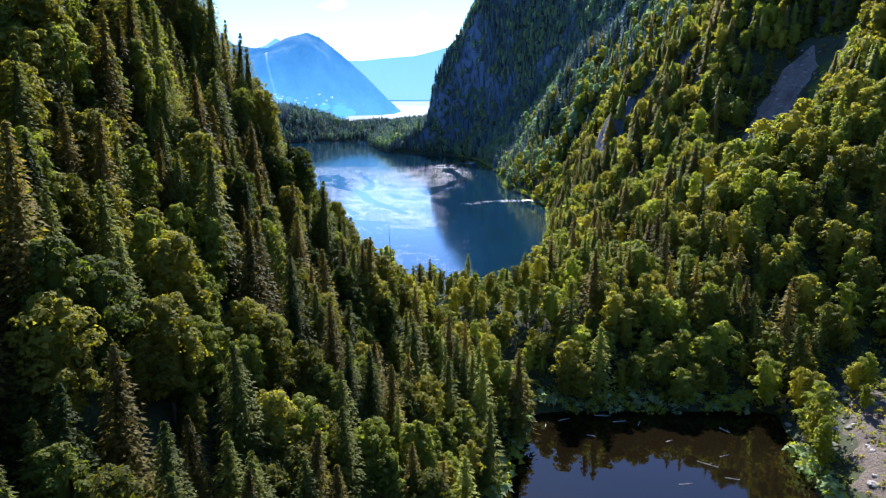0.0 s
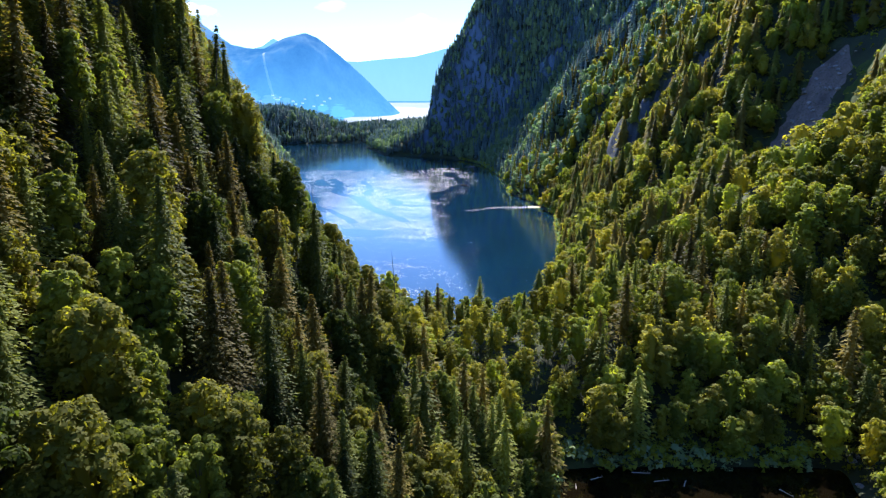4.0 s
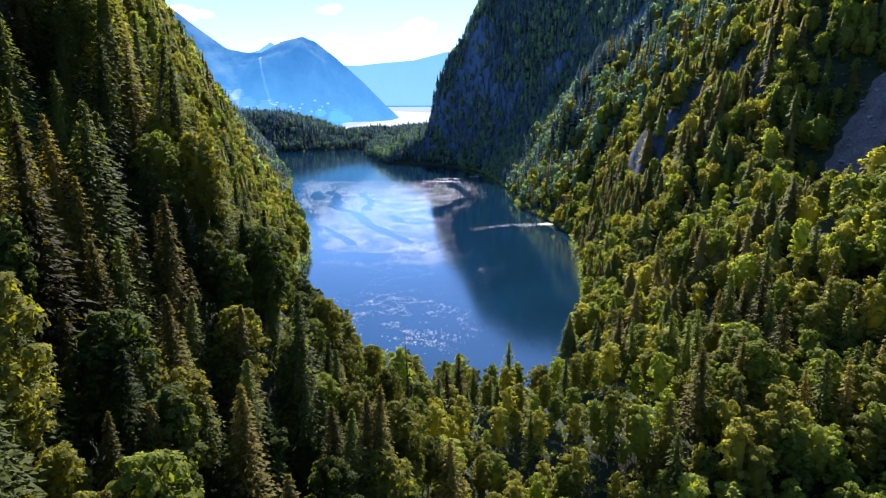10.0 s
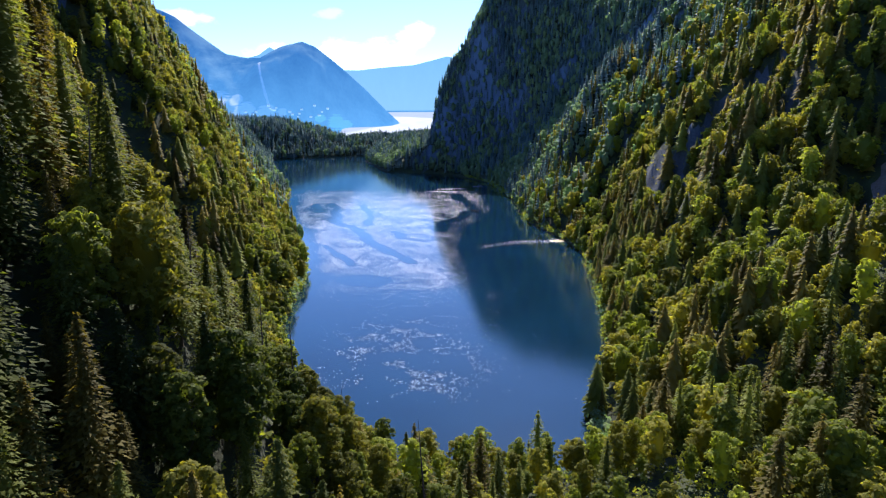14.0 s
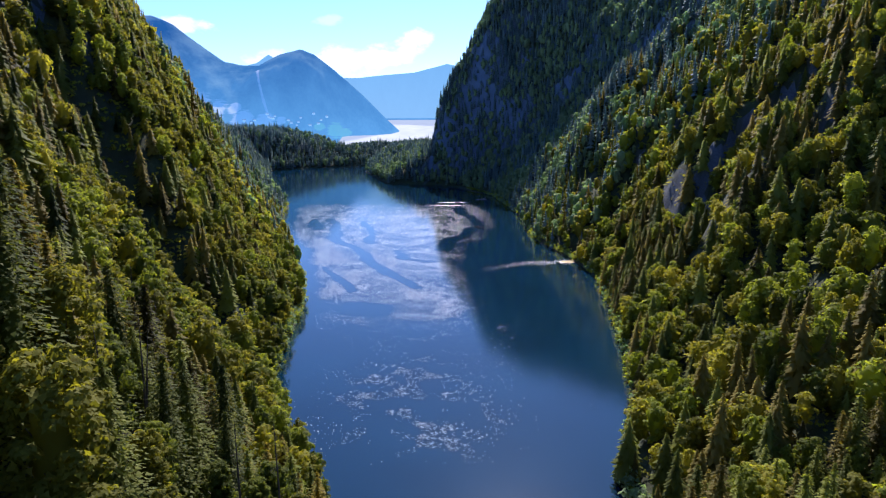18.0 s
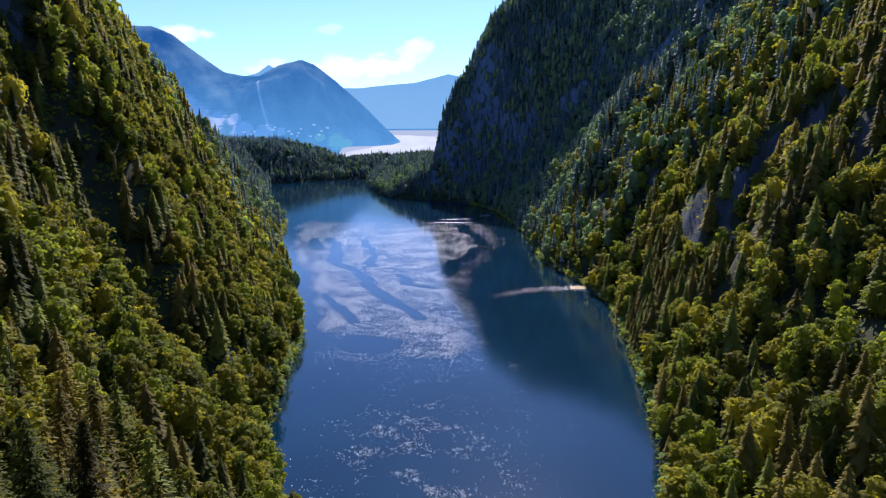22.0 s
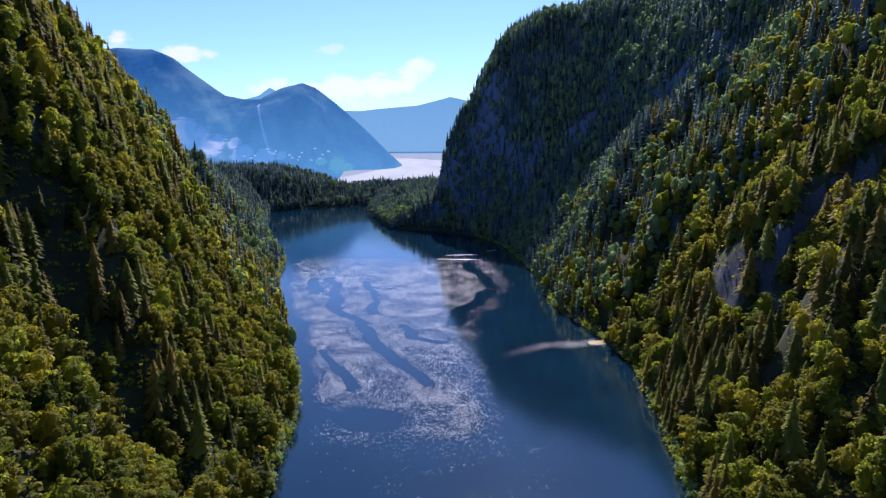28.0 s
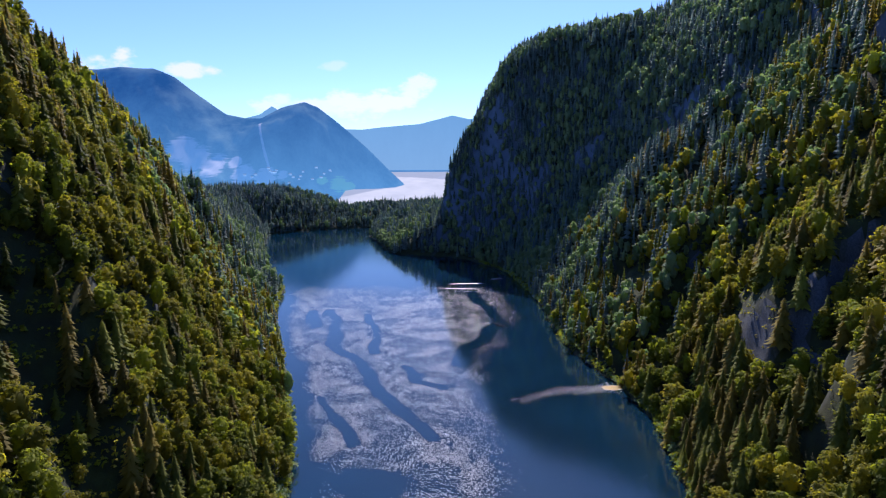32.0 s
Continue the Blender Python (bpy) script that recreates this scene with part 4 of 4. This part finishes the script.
patch_sheet("ground_gully", ((152, 1056), (330, 1108)), 5, 1.0, 2.5, SCREE, "stony stream bed in a gully", "gravel")


# logs
def log_thing(r, length, thick, label, mat):
    base = new("fallen_log")
    pts = [(0, k * 0.0 + r.normal() * 0.1, 0) for k in range(4)]
    bm = bmesh.new()
    rings = []
    for k, t in enumerate((0.0, 0.3, 0.65, 1.0)):
        rad = thick * (1 - 0.6 * t)
        rings.append([bm.verts.new((length * (t - 0.5), pts[k][1] + rad * math.cos(a), rad * math.sin(a))) for a in np.linspace(0, 6.283, 8)[:-1]])
    for a, b in zip(rings, rings[1:]):
        for j in range(7):
            bm.faces.new((a[j], a[(j + 1) % 7], b[(j + 1) % 7], b[j]))
    bm.faces.new(rings[0][::-1])
    bm.faces.new(rings[-1])
    part("trunk", bm, mat, base)
    for k in range(5):
        t = r.uniform(-0.1, 0.45)
        a = r.uniform(0.5, 2.6)
        v, f = tapered([(0, 0, 0), (0.3, 0.5, 0.5), (0.7, 1.1, 1.0)], [thick * 0.28, thick * 0.2, 0.02], 4)
        stub = part("branch_stub", raw_mesh("branch_stub", v * length * 0.12, f), mat, base)
        stub.matrix_basis = pose(length * t, 0, 0, math.degrees(a) - 90, 0, 0)
    return tagged(base, label, "log", group="fallen logs")


def lay_logs():
    r = np.random.default_rng(71)
    for x, y, turn, n in ((87, 294, 10, 7), (115, 255, -35, 9), (121, 244, -15, 6), (96, 292, 60, 5), (60, 296, 20, 6), (135, 285, -60, 6), (105, 275, 30, 4), (70, 280, -20, 4), (80, 300, -5, 8), (125, 262, 15, 5), (50, 290, 80, 4), (100, 240, 5, 6)):
        ob = log_thing(r, n, 0.28, "bleached log floating in the dark pond", DEAD)
        ob.matrix_basis = pose(x, y, 0.68, 0, 0, turn)
    for x, y, turn, n in ((196, 296, 25, 11), (208, 285, -50, 8), (222, 262, 10, 9)):
        ob = log_thing(r, n, 0.3, "grey log lying on the gravel fan", DEAD)
        ob.matrix_basis = pose(x, y, float(height(x, y)) + 1.0, 0, -8, turn)
    for x, y, turn, n in ((-26, 1624, 40, 16), (12, 1632, -30, 14), (36, 1318, -60, 22), (40, 1306, -20, 16), (66, 1684, 5, 26)):
        ob = log_thing(r, n, 0.9, "dark driftwood trunk stranded in the lake shallows", BARK if y != 1684 else DEAD)
        ob.matrix_basis = pose(x, y, 0.5, 0, -5, turn)


lay_logs()


# what floats on the lake: a film of fallen leaves, broken by clear channels
def on_path(x, y, pts):
    d = np.full(np.shape(x), 1e9)
    for (ax, ay), (bx, by) in zip(pts, pts[1:]):
        d = np.minimum(d, off_line(x, y, ax, ay, bx, by))
    return d


def film_cover(x, y):
    wob = 14 * fractal(x, y, 50, 3)
    left = left_shore(y)
    x, y = x + 16 * fractal(x + 300, y, 70, 3), y + 22 * fractal(x, y + 500, 80, 3)
    inside = smooth(18, 40, x - left + wob)
    east = table(y, [500, 620, 700, 800, 900, 950, 1100, 1300, 1500, 1640], [-20, -15, -10, 0, 0, -5, 0, 60, 70, 80])
    west = table(y, [500, 640, 700, 760, 800, 850, 1000, 1640], [-70, -90, -110, -140, -160, -170, -260, -400])
    c = inside * smooth(-12, 45, east - x + wob) * smooth(0, 16, x - west + wob)
    c = c * smooth(535, 580, y) * (1 - smooth(1480, 1640, y + wob * 2))
    c = c * smooth(20, 30, np.hypot((x + 100) * 0.75, y - 835) + 0.6 * wob)
    c = c * table(y, [760, 800, 870, 1000, 1200, 1640], [0.0, 0.14, 0.62, 0.78, 0.62, 0.45])
    near_patch = 0.5 * np.exp(-((x + 50) / 34) ** 2 - ((y - 625) / 62) ** 2) + 0.05 * np.exp(-((x + 20) / 60) ** 2 - ((y - 740) / 90) ** 2)
    c = np.maximum(c, near_patch * smooth(-0.2, 0.3, fractal(x, y, 14, 3)) * (0.6 + 1.6 * smooth(-0.1, 0.3, fractal(x, y, 4, 2))))
    for pts, w in ((((-222, 1400), (-195, 1225), (-152, 1135), (-105, 1025), (-60, 915)), 9), (((-162, 1380), (-130, 1175)), 6), (((-172, 1014), (-130, 895)), 5),
                   (((-80, 1110), (-70, 1050), (-48, 1040)), 7), (((15, 1540), (34, 1318), (-5, 1200), (-22, 1120)), 11), (((-255, 1400), (-240, 1300)), 9), (((-250, 1170), (-222, 1120)), 4)):
        c = c * smooth(w * 0.7, w * 1.4, on_path(x, y, pts) + 0.25 * wob)
    tail = smooth(0.0, 1.0, 1 - on_path(x, y, ((140, 1040), (40, 1012))) / (19 + 6 * fractal(x, y, 12, 2))) * table(x, [20, 60, 140], [0.15, 0.45, 0.8])
    return np.maximum(c * (0.45 + 0.75 * smooth(-0.25, 0.3, fractal(x, y, 22, 3))), tail)


def float_leaves():
    r = np.random.default_rng(81)
    n = 620000
    y = 540 + 1100 * r.random(n) ** 1.15
    x = left_shore(y) + (right_shore(y) - left_shore(y)) * r.random(n)
    keep = r.random(n) < film_cover(x, y)
    x, y = x[keep], y[keep]
    s = table(y, [540, 760, 1000, 1640], [0.32, 0.36, 0.35, 0.56]) * r.uniform(0.5, 1.3, len(x))
    a = r.uniform(0, 6.283, len(x))
    tilt = table(y, [700, 860], [0.085, 0.014])
    ring = np.stack([np.stack([x + s * np.cos(a + q) * w, y + s * np.sin(a + q) * w, 0.11 + 0 * x + tilt * np.sin(a * 3 + q)], -1) for q, w in ((0, 1.0), (1.5, 0.6), (3.1, 0.9), (4.6, 0.65))], 1)
    ob = new("floating_leaves", raw_mesh("floating_leaves", ring.reshape(-1, 3), np.arange(len(x) * 4).reshape(-1, 4)))
    ob.data.materials.append(PAD)
    tagged(ob, "pale fallen leaves drifting on the lake", "floating leaves", kind="stuff")


float_leaves()


def sandbar(name, x, y, lx, ly, turn, mat, label):
    bm = bmesh.new()
    bmesh.ops.create_grid(bm, x_segments=24, y_segments=10, size=1.0)
    for v in bm.verts:
        rr = math.hypot(v.co.x, v.co.y)
        wob = 1 + 0.3 * noise.noise(Vector((v.co.x * 2 + x, v.co.y * 2, 0)))
        v.co = Vector((v.co.x * lx * wob, v.co.y * ly * wob, 0.30 - 0.55 * rr * rr + 0.08 * noise.noise(v.co * 6)))
    ob = part(name, bm, mat)
    ob.matrix_basis = pose(x, y, 0, 0, 0, turn)
    return tagged(ob, label, "sandbar")


sandbar("sandbar", 139, 1041, 18, 10, 8, GOLD, "yellow gravel spit at the stream's mouth")
sandbar("sandbar", 5, 1640, 46, 5, 4, PAD, "pale sandbar in the lake shallows")
sandbar("sandbar", 68, 1690, 16, 4, 10, PAD, "short pale sandbar close to the shore")
sandbar("sandbar", -10, 1590, 50, 3, -6, PAD, "thin grey sandbar just above the water")


# far valley floor: bright water, meadows, a clearing, houses
def far_sheet(name, x0, x1, y0, y1, lift, mat, label, category, wob):
    X, T = np.meshgrid(np.linspace(0, 1, 40), np.linspace(0, 1, 14))
    a = x0 + wob * np.sin(T * 5) * 0.4
    b = x1 + wob * np.sin(T * 7 + 1)
    XX = a + (b - a) * X
    YY = y0 + (y1 - y0) * T + wob * 0.8 * np.sin(X * 6) * (1 - T)
    Z = 46 + 0.16 * (YY - 4000) + lift
    v = np.stack([XX, YY, Z], -1).reshape(-1, 3)
    i = np.arange(13)[:, None] * 40 + np.arange(39)[None]
    f = np.stack([i, i + 1, i + 41, i + 40], -1).reshape(-1, 4)
    ob = new(name, raw_mesh(name, v, f, True))
    ob.data.materials.append(mat)
    return tagged(ob, label, category, kind="structure")


far_sheet("backdrop_valley", -2600, 900, 3300, 4800, -3, FAR_MOUNTAIN, "wooded valley floor with haze as glow", "valley", 20)
far_sheet("backdrop_lake", -610, 250, 3760, 4700, 3, FAR_LAKE, "far lake with its shine put in as glow", "lake", 30)


def far_house(x, y, size):
    base = new("farmhouse")
    bm = bmesh.new()
    bmesh.ops.create_cube(bm, size=1.0, matrix=Matrix.Translation((0, 0, 0.35)) @ Matrix.Diagonal((1.3, 1, 0.7, 1)))
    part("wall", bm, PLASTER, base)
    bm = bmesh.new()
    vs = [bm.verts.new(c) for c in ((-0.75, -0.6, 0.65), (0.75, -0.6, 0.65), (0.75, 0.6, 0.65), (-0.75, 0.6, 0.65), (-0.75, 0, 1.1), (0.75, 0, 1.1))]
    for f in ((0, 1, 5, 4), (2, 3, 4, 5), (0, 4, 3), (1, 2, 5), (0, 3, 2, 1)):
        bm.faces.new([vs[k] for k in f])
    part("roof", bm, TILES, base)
    u = (y - 4300) / float(ridge_deep(x, 750))
    z = float(ridge_z(np.array(x), np.array(y), u, np.interp(x, MOUNTAIN_X, MOUNTAIN_Z), 40, 120))
    base.matrix_basis = pose(x, y, z - 2, 0, 0, random.uniform(0, 90)) @ Matrix.Diagonal((size, size, size, 1))
    tagged(base, "white farmhouse with a brown gabled roof", "house", group="houses in the far valley")


for k in range(20):
    across = random.uniform(-1080, -640)
    far_house(across, float(table(across, [-1080, -960, -800, -640], [3810, 3870, 3985, 4085])) + random.uniform(-35, 25), random.uniform(8, 12))
